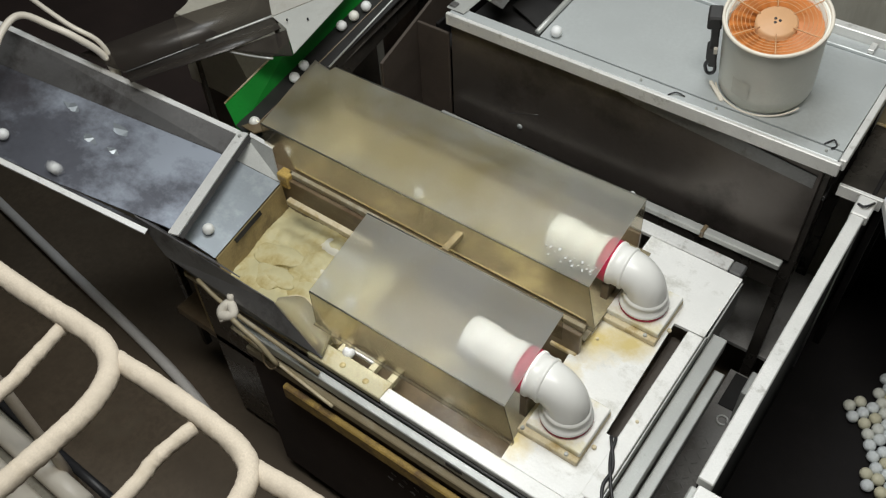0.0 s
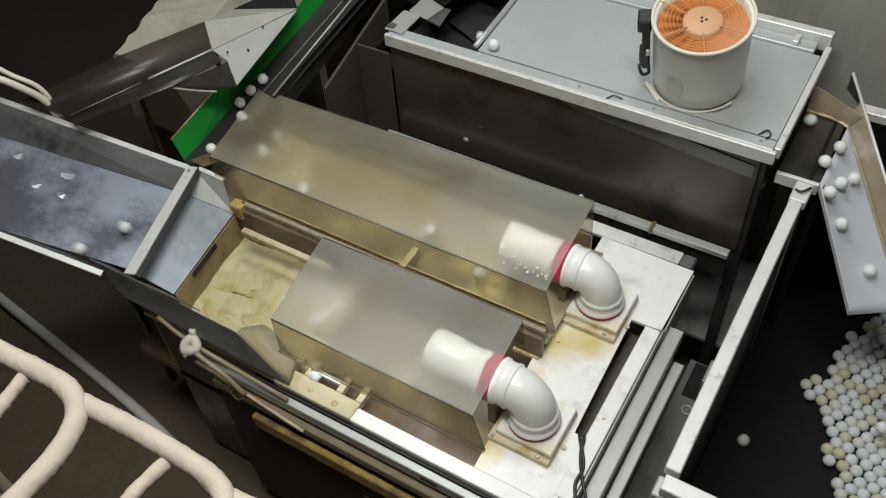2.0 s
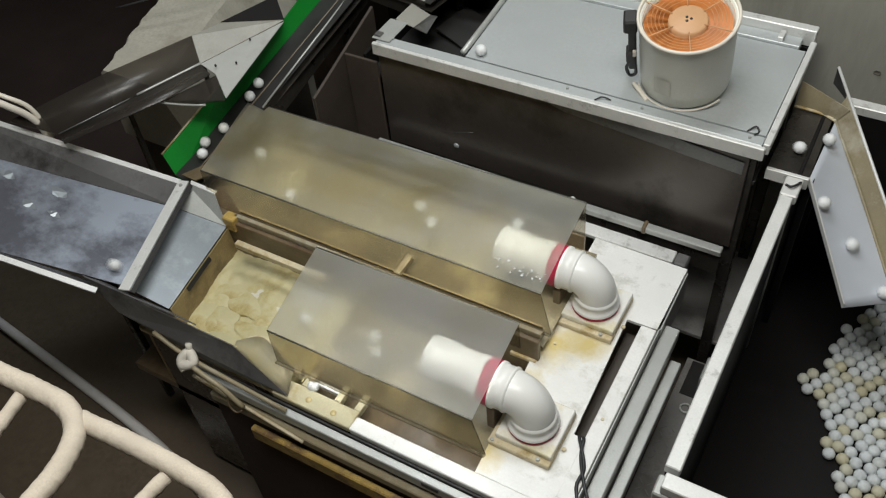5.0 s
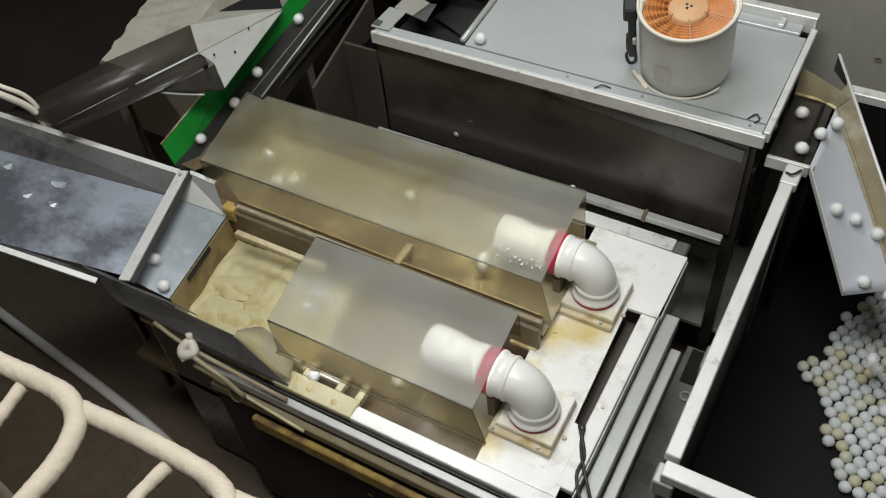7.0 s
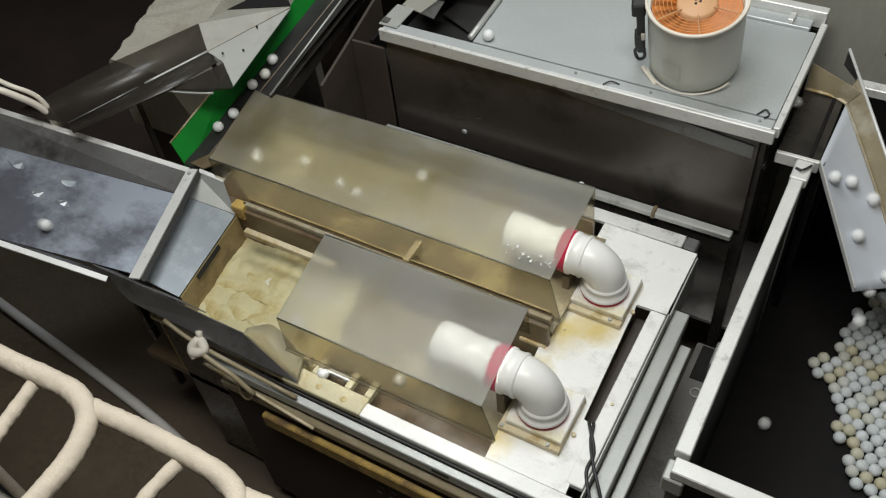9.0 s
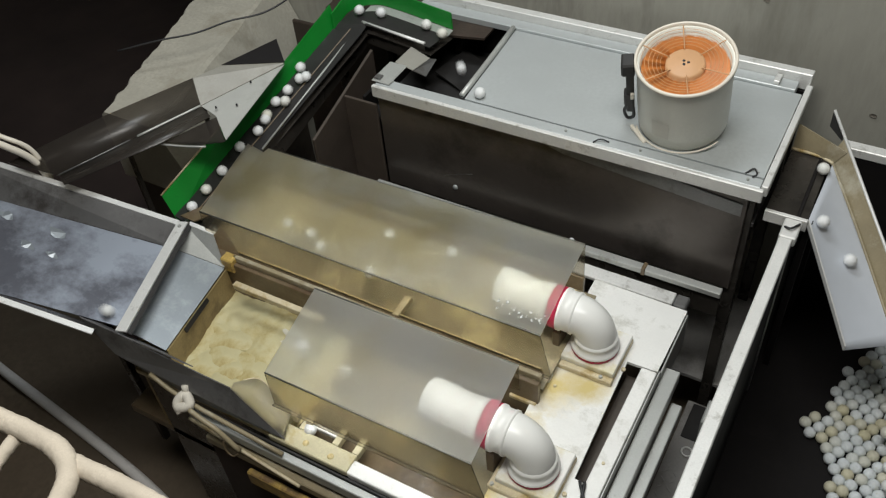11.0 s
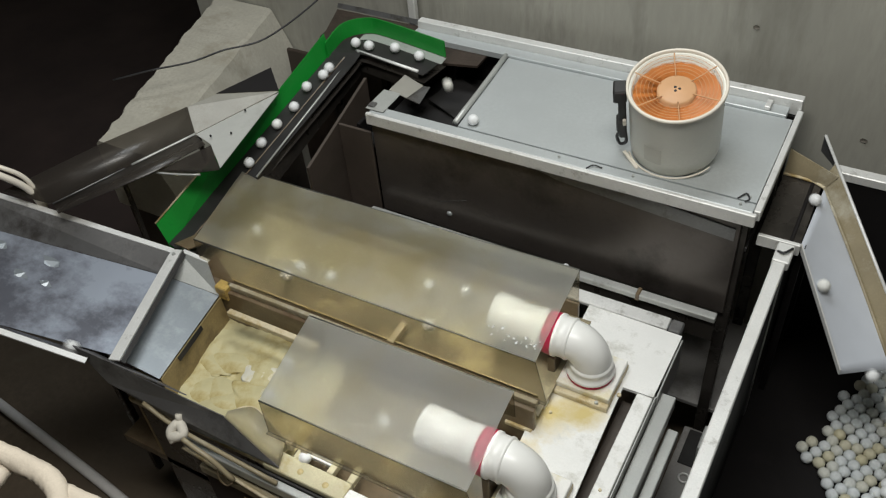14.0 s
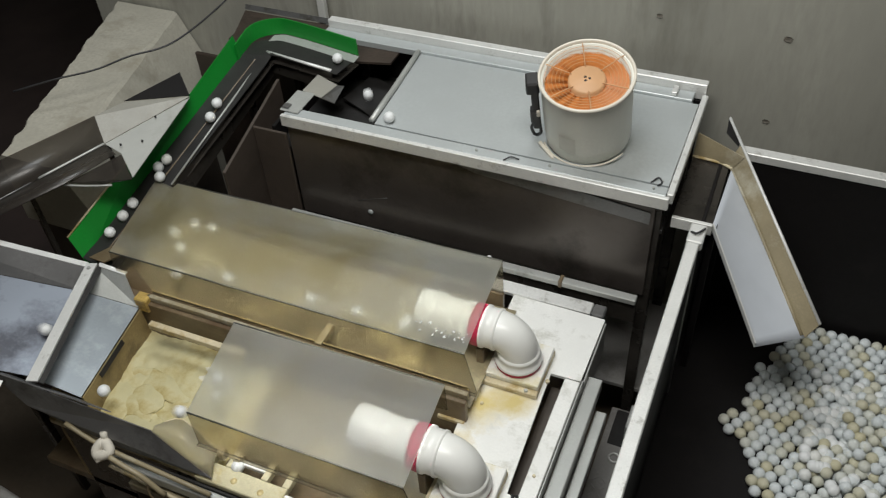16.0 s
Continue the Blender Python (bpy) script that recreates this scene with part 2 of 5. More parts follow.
# Darker copy of the cover sheet; the skirts' shade is in its colour.
COVER_SHADED = frosted(surface("frosted_side_shaded", (0.25, 0.235, 0.18), 0.28, 0.0, 0.10, 3.0, 0.05, (0.22, 0.185, 0.11), 3.5, 0.50), 0.86, 0.16, (0.80, 0.77, 0.70))
CLEAR = see_through(surface("scratched_clear_sheet", (0.045, 0.039, 0.034), 0.3, 0.0, 0.25, 5.0, 0.1, (0.030, 0.026, 0.023), 6.0, 0.52), 0.36, (0.93, 0.90, 0.85))
SPLASH = frosted(surface("milky_plastic", (0.46, 0.43, 0.34), 0.3, 0.0, 0.08, 8.0, 0.05, (0.36, 0.29, 0.15), 9.0, 0.52), 0.70, 0.3, (0.92, 0.90, 0.84))
MOUTH = surface("scuffed_grey_sheet", (0.31, 0.30, 0.265), 0.5, 0.0, 0.12, 6.0, 0.08, (0.24, 0.225, 0.19), 7.0, 0.54)
MOUTH_PALE = surface("pale_scuffed_sheet", (0.42, 0.425, 0.40), 0.45, 0.0, 0.10, 6.0, 0.06, (0.33, 0.33, 0.30), 7.0, 0.54)
# Opaque white that paints glints of light on water.
GLINT_WHITE = surface("water_glint", (0.86, 0.87, 0.86), 0.12, 0.0, 0.05, 20.0)
WIRE = surface("black_cable_skin", (0.02, 0.02, 0.022), 0.45, 0.0, 0.2, 20.0)
ROPE = surface("white_rope", (0.62, 0.58, 0.50), 0.85, 0.0, 0.15, 40.0, 0.2)


# ---- shape helpers ----
def part(name, bm, material, parent=None, label="", smooth=False):
    """Links a bmesh as one mesh object, under a thing or a part if one is given."""
    me = bpy.data.meshes.new(name)
    bm.normal_update()
    bm.to_mesh(me)
    bm.free()
    me.materials.append(material)
    if smooth:
        me.polygons.foreach_set("use_smooth", [True] * len(me.polygons))
    ob = new(name, me)
    if parent is not None:
        ob.parent = parent
    return tagged(ob, label)


def thing(name, label, category, group="", kind="", at=None):
    ob = new(name)
    ob.empty_display_size = 0.05
    if at is not None:
        ob.matrix_world = at
    return tagged(ob, label, category, group, kind)


def box(name, mat, parent, x0, x1, y0, y1, z0, z1, bevel=0.003, label=""):
    bm = bmesh.new()
    v = [bm.verts.new((x, y, z)) for z in (z0, z1) for x, y in ((x0, y0), (x1, y0), (x1, y1), (x0, y1))]
    for q in ((3, 2, 1, 0), (4, 5, 6, 7), (0, 1, 5, 4), (1, 2, 6, 5), (2, 3, 7, 6), (3, 0, 4, 7)):
        bm.faces.new([v[i] for i in q])
    if bevel:
        bmesh.ops.bevel(bm, geom=bm.edges[:], offset=bevel, segments=1, affect="EDGES", profile=0.5)
    return part(name, bm, mat, parent, label)


def sheet(name, mat, parent, pts, thick=0.004, label="", cuts=0, wobble=0.0):
    """A flat or folded plate with thickness, from its corner points in order."""
    bm = bmesh.new()
    f = bm.faces.new([bm.verts.new(p) for p in pts])
    if cuts:
        bmesh.ops.subdivide_edges(bm, edges=bm.edges[:], cuts=cuts, use_grid_fill=True)
        for v in bm.verts:
            v.co += noise.noise_vector(v.co * 4.0) * wobble
    bm.normal_update()
    if sum(g.normal.z for g in bm.faces) < 0:
        bmesh.ops.reverse_faces(bm, faces=bm.faces[:])
    ob = part(name, bm, mat, parent, label)
    s = ob.modifiers.new("thick", "SOLIDIFY")
    s.thickness, s.offset = thick, -1.0
    return ob


def strip(name, mat, parent, rows_a, rows_b, thick=0.004, label="", smooth=False):
    """A plate between two lines of points."""
    bm = bmesh.new()
    a = [bm.verts.new(p) for p in rows_a]
    b = [bm.verts.new(p) for p in rows_b]
    for i in range(len(a) - 1):
        bm.faces.new((a[i], a[i + 1], b[i + 1], b[i]))
    ob = part(name, bm, mat, parent, label, smooth)
    s = ob.modifiers.new("thick", "SOLIDIFY")
    s.thickness, s.offset = thick, 0.0
    return ob


def smooth_line(pts, n=8):
    """Points along a smooth curve through pts."""
    p = [Vector(q) for q in pts]
    p = [2 * p[0] - p[1]] + p + [2 * p[-1] - p[-2]]
    out = []
    for i in range(1, len(p) - 2):
        for k in range(n):
            t = k / n
            a, b, c, d = p[i - 1], p[i], p[i + 1], p[i + 2]
            out.append(0.5 * ((2 * b) + (c - a) * t + (2 * a - 5 * b + 4 * c - d) * t * t + (3 * b - 3 * c + d - a) * t ** 3))
    return out + [p[-2]]


def tube(name, mat, parent, pts, r, sides=10, n=8, label="", ridge=0.0, pitch=0.012):
    line = smooth_line(pts, n) if n > 1 else [Vector(q) for q in pts]
    bm = bmesh.new()
    up = Vector((0.13, 0.21, 1)).normalized()
    rings, run = [], 0.0
    for i, c in enumerate(line):
        d = (line[min(i + 1, len(line) - 1)] - line[max(i - 1, 0)]).normalized()
        if i:
            run += (c - line[i - 1]).length
        u = d.cross(up)
        u = (u if u.length > 1e-3 else d.cross(Vector((1, 0, 0)))).normalized()
        w = u.cross(d).normalized()
        ring = []
        for k in range(sides):
            a = 2 * math.pi * k / sides
            saw = ((run / pitch + k / sides) % 1.0) if ridge else 0.0
            ring.append(bm.verts.new(c + (u * math.cos(a) + w * math.sin(a)) * (r + ridge * (0.55 - 0.45 * math.sin(a)) * (saw - 0.5) + ridge * 0.7 * noise.noise(c * 45 + u * k))))
        rings.append(ring)
    for a, b in zip(rings, rings[1:]):
        for k in range(sides):
            bm.faces.new((a[k], a[(k + 1) % sides], b[(k + 1) % sides], b[k]))
    bm.faces.new(rings[0][::-1])
    bm.faces.new(rings[-1])
    return part(name, bm, mat, parent, label, smooth=True)


def lathe(name, mat, parent, profile, m=None, seg=40, label="", smooth=True):
    """Turns a line of (radius, height) round the z axis."""
    bm = bmesh.new()
    rings = [[bm.verts.new((r * math.cos(2 * math.pi * k / seg), r * math.sin(2 * math.pi * k / seg), z)) for k in range(seg)] for r, z in profile]
    for a, b in zip(rings, rings[1:]):
        for k in range(seg):
            bm.faces.new((a[k], a[(k + 1) % seg], b[(k + 1) % seg], b[k]))
    if m is not None:
        bmesh.ops.transform(bm, matrix=m, verts=bm.verts)
    bmesh.ops.recalc_face_normals(bm, faces=bm.faces)
    return part(name, bm, mat, parent, label, smooth)


def bolt(parent, x, y, z, r=0.007, mat=None):
    return lathe("bolt", mat or ALU_GREY, parent, [(0.0005, 0.006), (r * 0.8, 0.006), (r, 0.003), (r, -0.002), (0.0005, -0.002)], pose(x, y, z), 8, smooth=False)


# ---- the setting ----
def setting():
    g = box("ground", SOIL, None, -8, 8, -8, 8, -0.6, -0.5, 0)
    tagged(g, "dark wet concrete ground under the machines", "ground", kind="structure")
    w = thing("wall_north", "grey board-marked concrete wall behind the table", "wall", kind="structure")
    x = -1.6
    k = 0
    while x < 4.2:
        width = (0.17, 0.262, 0.115, 0.305, 0.195)[k % 5]
        d = 0.006 * noise.noise(Vector((x * 3, 2.0, 1.0)))
        box("board_mark", WALL, w, x, x + width, 0.80 + d * 0.4, 1.1, -0.5, 3.0, 0)
        x += width
        k += 1
    box("core", WALL, w, -1.6, 4.3, 0.815, 1.12, -0.5, 3.0, 0)
    # tie holes left by the formwork
    for hx, hz, wide in ((1.21, 1.222, 0.010), (1.673, 1.206, 0.014), (1.666, 0.847, 0.011), (0.62, 1.35, 0.011), (2.35, 1.30, 0.011)):
        bm = bmesh.new()
        ring = [bm.verts.new((hx + wide * (1.25 + 0.5 * noise.noise(Vector((k * 0.7, hx, hz)))) * math.cos(k * math.pi / 8), 0.7945, hz + wide * (0.8 + 0.35 * noise.noise(Vector((k * 0.9, hz, hx)))) * math.sin(k * math.pi / 8))) for k in range(16)]
        cup = [bm.verts.new(((v.co.x - hx) * 0.45 + hx, 0.7965, (v.co.z - hz) * 0.45 + hz)) for v in ring]
        for k in range(16):
            bm.faces.new((ring[k], ring[(k + 1) % 16], cup[(k + 1) % 16], cup[k]))
        bm.faces.new(cup)
        bmesh.ops.recalc_face_normals(bm, faces=bm.faces)
        part("tie_hole", bm, WALL_STAIN, w)
    # unseen hall added to close the place, far from the machine, pale to bounce light
    for nm, b in (("wall_south", (-8, 8, -8, -7.9)), ("wall_west", (-8, -7.9, -8, 8)), ("wall_east", (7.9, 8, -8, 8)), ("wall_far_north", (-8, -1.6, 7.9, 8))):
        tagged(box(nm, CONCRETE, None, *b, -0.5, 5.0, 0), "unseen plain grey wall added to close the hall", "wall", kind="structure")
    tagged(box("ceiling", CONCRETE, None, -8, 8, -8, 8, 5.0, 5.1, 0), "unseen plain grey ceiling added to bounce light", "ceiling", kind="structure")
    # dark slab over the ground, standing in for the unlit pit
    tagged(box("pit_floor", UNLIT_DARK, None, -8, -1.0, -0.62, 8, -0.5, -0.47, 0), "open pit floor, coloured near-black for its shade", "floor", kind="structure")
    # broken concrete kerb wall beside the conveyor
    k = thing("concrete_parapet", "pale rough concrete parapet with a chipped broken edge", "parapet", kind="structure")
    bm = bmesh.new()
    rows = []
    n = 30
    for i in range(n + 1):
        t = i / n
        y = -0.40 + t * 1.19
        chip = 0.018 * noise.noise(Vector((y * 16, 1, 3))) + 0.012 * noise.noise(Vector((y * 45, 4, 3)))
        xo = -1.085 - 0.305 * (y + 0.445) + chip
        xi = -0.885 - 0.245 * (y + 0.05) + 0.010 * noise.noise(Vector((y * 8, 9, 3)))
        zt = 0.86 + 0.006 * noise.noise(Vector((y * 12, 3, 8)))
        rows.append([bm.verts.new(p) for p in ((xo - 0.01, y, 0.52), (xo, y, zt - 0.02), (xo + 0.02, y, zt), (xi - 0.015, y, zt), (xi, y, zt - 0.012), (xi + 0.15, y, 0.52))])
    for a, b in zip(rows, rows[1:]):
        for q in range(6):
            bm.faces.new((a[q], a[(q + 1) % 6], b[(q + 1) % 6], b[q]))
    bm.faces.new(rows[0][::-1])
    bm.faces.new(rows[-1])
    bmesh.ops.recalc_face_normals(bm, faces=bm.faces)
    part("coping", bm, CONCRETE, k)
    # lower part below the coping, in a much darker brown
    bm = bmesh.new()
    ring = [bm.verts.new((x, y, z)) for z in (-0.5, 0.52) for x, y in ((-1.085, -0.38), (-0.82, -0.38), (-1.10, 0.79), (-1.44, 0.79))]
    for q in ((3, 2, 1, 0), (4, 5, 6, 7), (0, 1, 5, 4), (1, 2, 6, 5), (2, 3, 7, 6), (3, 0, 4, 7)):
        bm.faces.new([ring[i] for i in q])
    bmesh.ops.recalc_face_normals(bm, faces=bm.faces)
    part("base", bm, DARK_BROWN, k, "dark brown lower part of the parapet")
    c = tagged(tube("wall_cable", WIRE, None, [(-1.18, -0.16, 0.985), (-1.05, -0.06, 1.006), (-0.93, 0.06, 1.006), (-0.86, 0.19, 1.006), (-0.74, 0.33, 1.012), (-0.66, 0.58, 1.06), (-0.6, 0.79, 1.14)], 0.004, 6),
               "thin dark cable lying over the concrete parapet", "cable")
    # upright white post in front of the wall
    p = thing("white_post", "white-painted square steel post by the concrete wall", "post")
    box("shaft", ALU, p, -0.25, -0.215, 0.735, 0.765, -0.5, 1.9)
    box("foot_plate", ALU_GREY, p, -0.28, -0.185, 0.70, 0.795, -0.5, -0.49)
    cable = tube("floor_conduit", CONDUIT, None, [(-2.6, -0.965, -0.475), (-1.73, -1.074, -0.475), (-0.72, -1.205, -0.475), (-0.2, -1.33, -0.475)], 0.025, 10)
    tagged(cable, "grey plastic conduit running along the dark ground", "conduit")


# ---- the grey table with the blower ----
def table():
    t = thing("sorting_table", "grey galvanised steel table with black front panel and open hatch", "table")
    sheet("top_panel", GALV, t, [(0.335, 0.101, 1.0), (1.425, 0.101, 1.0), (1.425, 0.60, 1.0), (0.30, 0.60, 1.0)], 0.012, "", 6, 0.0012)
    box("front_lip", ALU, t, -0.035, 1.440, 0.033, 0.050, 0.950, 1.0, 0.003, "bright aluminium front edge")
    box("front_ledge", GALV, t, -0.03, 1.425, 0.053, 0.098, 0.985, 0.997, 0.002)
    box("end_rail", ALU, t, 1.428, 1.450, 0.053, 0.66, 0.965, 1.006, 0.003)
    box("back_channel", GALV, t, -0.16, 1.40, 0.602, 0.66, 0.985, 1.012, 0.002)
    box("back_flange", ALU, t, -0.16, 1.44, 0.662, 0.70, 0.98, 1.045, 0.003)
    box("end_clip", ALU, t, 1.32, 1.34, 0.605, 0.655, 1.013, 1.03, 0.002)
    tube("hatch_rod", ALU_GREY, t, [(0.322, 0.105, 1.010), (0.310, 0.34, 1.010), (0.292, 0.60, 1.010)], 0.011, 10, 2, "round bar along the hatch")
    box("hatch_bracket", STEEL_WORN, t, 0.290, 0.306, 0.30, 0.315, 0.975, 1.0, 0.002)
    box("front_panel", PANEL, t, -0.032, 1.40, 0.062, 0.075, 0.5, 0.96, 0.002, "black mirror-like front panel")
    # Grey strip paints the tapered reflection on the black panel.
    sheet("panel_band", STEEL_WORN, t, [(0.66, 0.058, 0.935), (0.75, 0.058, 0.908), (1.04, 0.058, 0.882), (1.385, 0.058, 0.852), (1.385, 0.058, 0.905), (1.03, 0.058, 0.940)], 0.003, "grey tapered strip painting a reflection")
    lathe("rivet", GALV, t, [(0.0005, 0.005), (0.009, 0.005), (0.012, 0.0), (0.012, -0.003)], pose(0.289, 0.061, 0.584, 90, 0, 0), 14)
    tube("scratch", STEEL_WORN, t, [(0.241, 0.061, 0.63), (0.30, 0.061, 0.655), (0.371, 0.061, 0.68)], 0.0015, 5, 2)
    box("hatch_floor", RUBBER_SHADE, t, -0.10, 1.43, 0.08, 0.66, 0.80, 0.82, 0.002)
    box("hatch_back", BLACK, t, -0.15, 1.43, 0.662, 0.675, 0.5, 0.975, 0.002)
    box("hatch_end", BLACK, t, -0.12, -0.105, 0.08, 0.66, 0.5, 0.90, 0.002)
    sheet("rubber_flap", RUBBER_SHADE, t, [(0.03, 0.40, 0.86), (0.20, 0.34, 0.828), (0.25, 0.52, 0.828), (0.06, 0.60, 0.85)], 0.006, "black rubber flap in the hatch", 5, 0.012)
    for x in (0.03, 1.40):
        for y in (0.10, 0.62):
            box("leg", STEEL_DARK, t, x - 0.022, x + 0.022, y - 0.022, y + 0.022, -0.5, 0.96, 0.003)
    box("end_bracket", ALU_GREY, t, -0.05, 0.03, 0.062, 0.20, 0.999, 1.006, 0.003, "scuffed grey end plate")
    box("bracket_clip", STEEL_WORN, t, -0.045, -0.015, 0.07, 0.10, 1.0065, 1.014, 0.003)
    sheet("clear_tab", MOUTH, t, [(-0.029, 0.205, 1.004), (0.060, 0.19, 0.998), (0.072, 0.30, 0.99), (-0.03, 0.33, 1.0)], 0.003, "scuffed bent tab")
    sheet("tab_end", STEEL_WORN, t, [(0.062, 0.19, 0.996), (0.105, 0.208, 0.97), (0.085, 0.33, 0.97), (0.072, 0.30, 0.989)], 0.003)
    for x, y in ((0.03, 0.09), (0.75, 0.075), (1.38, 0.075), (1.40, 0.12), (1.02, 0.075)):
        bolt(t, x, y, 0.999, 0.005)
    tube("wire_tie", WIRE, t, [(0.86, 0.052, 1.001), (0.88, 0.072, 1.006), (0.91, 0.075, 1.0)], 0.0025, 6, 4)
    tube("wire_tie", WIRE, t, [(1.365, 0.10, 1.001), (1.385, 0.125, 1.008), (1.40, 0.11, 1.001), (1.39, 0.09, 1.003)], 0.003, 6, 4)
    # lower rail of the stand
    r = thing("support_rail", "dull aluminium rail below the black panel", "rail")
    box("rail_bar", ALU_GREY, r, -0.05, 1.39, -0.022, 0.012, 0.525, 0.55, 0.003)
    box("rail_web", STEEL_DARK, r, -0.05, 1.39, -0.01, 0.008, 0.42, 0.524, 0.002)
    box("rust_clamp", BROWN, r, 1.10, 1.115, -0.026, 0.016, 0.522, 0.555, 0.003)
    for x in (0.0, 1.22):
        box("rail_post", STEEL_DARK, r, x - 0.02, x + 0.02, -0.02, 0.01, -0.5, 0.42, 0.003)


def blower():
    tilt = 15.0
    f = thing("blower_fan", "beige portable blower with orange impeller standing on the table", "fan", at=pose(1.10, 0.26, 1.038, tilt, 0, 0))
    R, H = 0.156, 0.286
    lathe("housing", BEIGE, f, [(R - 0.012, 0.0), (R - 0.008, 0.004), (R - 0.006, 0.06), (R - 0.004, H - 0.02), (R - 0.002, H - 0.008), (R - 0.012, H - 0.008), (R - 0.014, 0.0)], None, 56)
    lathe("rim", RIM, f, [(R - 0.006, H - 0.012), (R - 0.006, H + 0.002), (R - 0.001, H + 0.005), (R + 0.004, H + 0.001), (R + 0.004, H - 0.007), (R - 0.001, H - 0.012)], None, 56, "cream rolled rim")
    g = thing("guard", "", "")
    g.parent = f
    for i in range(6):
        rr = 0.078 + i * 0.0122
        zz = H - 0.010 - 0.010 * (1 - i / 6)
        lathe("guard_ring", PEACH, g, [(rr + 0.0008 * math.cos(a), zz + 0.0008 * math.sin(a)) for a in [q * math.pi / 3 for q in range(7)]], None, 48)
    for i in range(6):
        a = math.radians(60 * i - 8)
        tube("guard_spoke", PEACH, g, [(0.055 * math.cos(a), 0.055 * math.sin(a), H - 0.018), (0.148 * math.cos(a), 0.148 * math.sin(a), H - 0.007)], 0.0019, 6, 2)
    lathe("hub_cap", PEACH, f, [(0.0005, H - 0.018), (0.055, H - 0.019), (0.062, H - 0.023), (0.063, H - 0.045)], None, 40, "pale round motor cap")
    for a in range(3):
        c = math.radians(120 * a + 20)
        lathe("cap_slot", WIRE, f, [(0.0005, 0.002), (0.0045, 0.002), (0.005, 0)], pose(0.009 * math.cos(c), 0.009 * math.sin(c), H - 0.0185), 8)
    # impeller, turning
    imp = new("impeller")
    imp.parent = f
    tagged(imp, "orange plastic axial impeller")
    lathe("impeller_disc", ORANGE, imp, [(0.05, 0.238), (0.10, 0.233), (0.139, 0.236), (0.139, 0.231), (0.05, 0.228)], None, 48)
    for i in range(18):
        bm = bmesh.new()
        a = 2 * math.pi * i / 18
        vs = []
        for rr in (0.055, 0.10, 0.139):
            for s, zz in ((-0.17, 0.240), (0.17, 0.252)):
                vs.append(bm.verts.new((rr * math.cos(a + s), rr * math.sin(a + s), zz)))
        for q in (0, 2):
            bm.faces.new((vs[q], vs[q + 1], vs[q + 3], vs[q + 2]))
        part("blade", bm, ORANGE, imp, smooth=True)
    lathe("inner_bottom", BEIGE, f, [(0.0005, 0.006), (R - 0.015, 0.006)], None, 40)
    # label plates
    for z0, z1 in ((0.06, 0.135),):
        bm = bmesh.new()
        rr = R - 0.0025
        prev = None
        for k in range(9):
            a = math.radians(-112 + k * 2.9)
            pr = [bm.verts.new((rr * math.cos(a), rr * math.sin(a), z)) for z in (z0, z1)]
            if prev:
                bm.faces.new((prev[0], pr[0], pr[1], prev[1]))
            prev = pr
        part("label_plate", bm, LABEL, f)
    # switch box with handle strap on the side
    s = new("switch_box")
    s.parent = f
    tagged(s, "black plastic switch box and handle strap")
    a = math.radians(200)
    s.matrix_local = pose((R + 0.004) * math.cos(a), (R + 0.004) * math.sin(a), 0, 0, 0, 200)
    box("strap", RUBBER_SHADE, s, 0.0, 0.026, -0.016, 0.016, 0.05, H - 0.02, 0.004)
    box("cap_block", RUBBER_SHADE, s, -0.004, 0.04, -0.032, 0.028, H - 0.05, H + 0.005, 0.006)
    box("plug", RUBBER_SHADE, s, 0.0, 0.034, -0.022, 0.022, 0.085, 0.14, 0.006)
    box("latch", RIM, s, 0.0, 0.012, 0.018, 0.03, 0.13, 0.155, 0.002)
    tube("power_lead", WIRE, s, [(0.02, 0.0, 0.075), (0.034, -0.004, 0.04), (0.024, 0.0, 0.005), (0.004, 0.006, 0.02), (0.004, 0.004, 0.06)], 0.006, 8, 6)
    # wire stand
    tube("stand_wire", RIM, f, [((R + 0.002) * math.cos(math.radians(q)), (R + 0.002) * math.sin(math.radians(q)), 0.004) for q in range(214, 336, 8)], 0.0035, 6, 3, "cream wire stand")
    box("stand_foot", RIM, f, -0.045, 0.045, -0.006, 0.006, -0.004, 0.006, 0.002).matrix_local = pose(-0.115, -0.118, 0, 0, 0, -40)
    for sx in (-0.1, 0.1):
        tube("rear_leg", RIM, f, [(sx, 0.13, 0.01), (sx, 0.15, -0.079)], 0.004, 6, 2)
    return imp


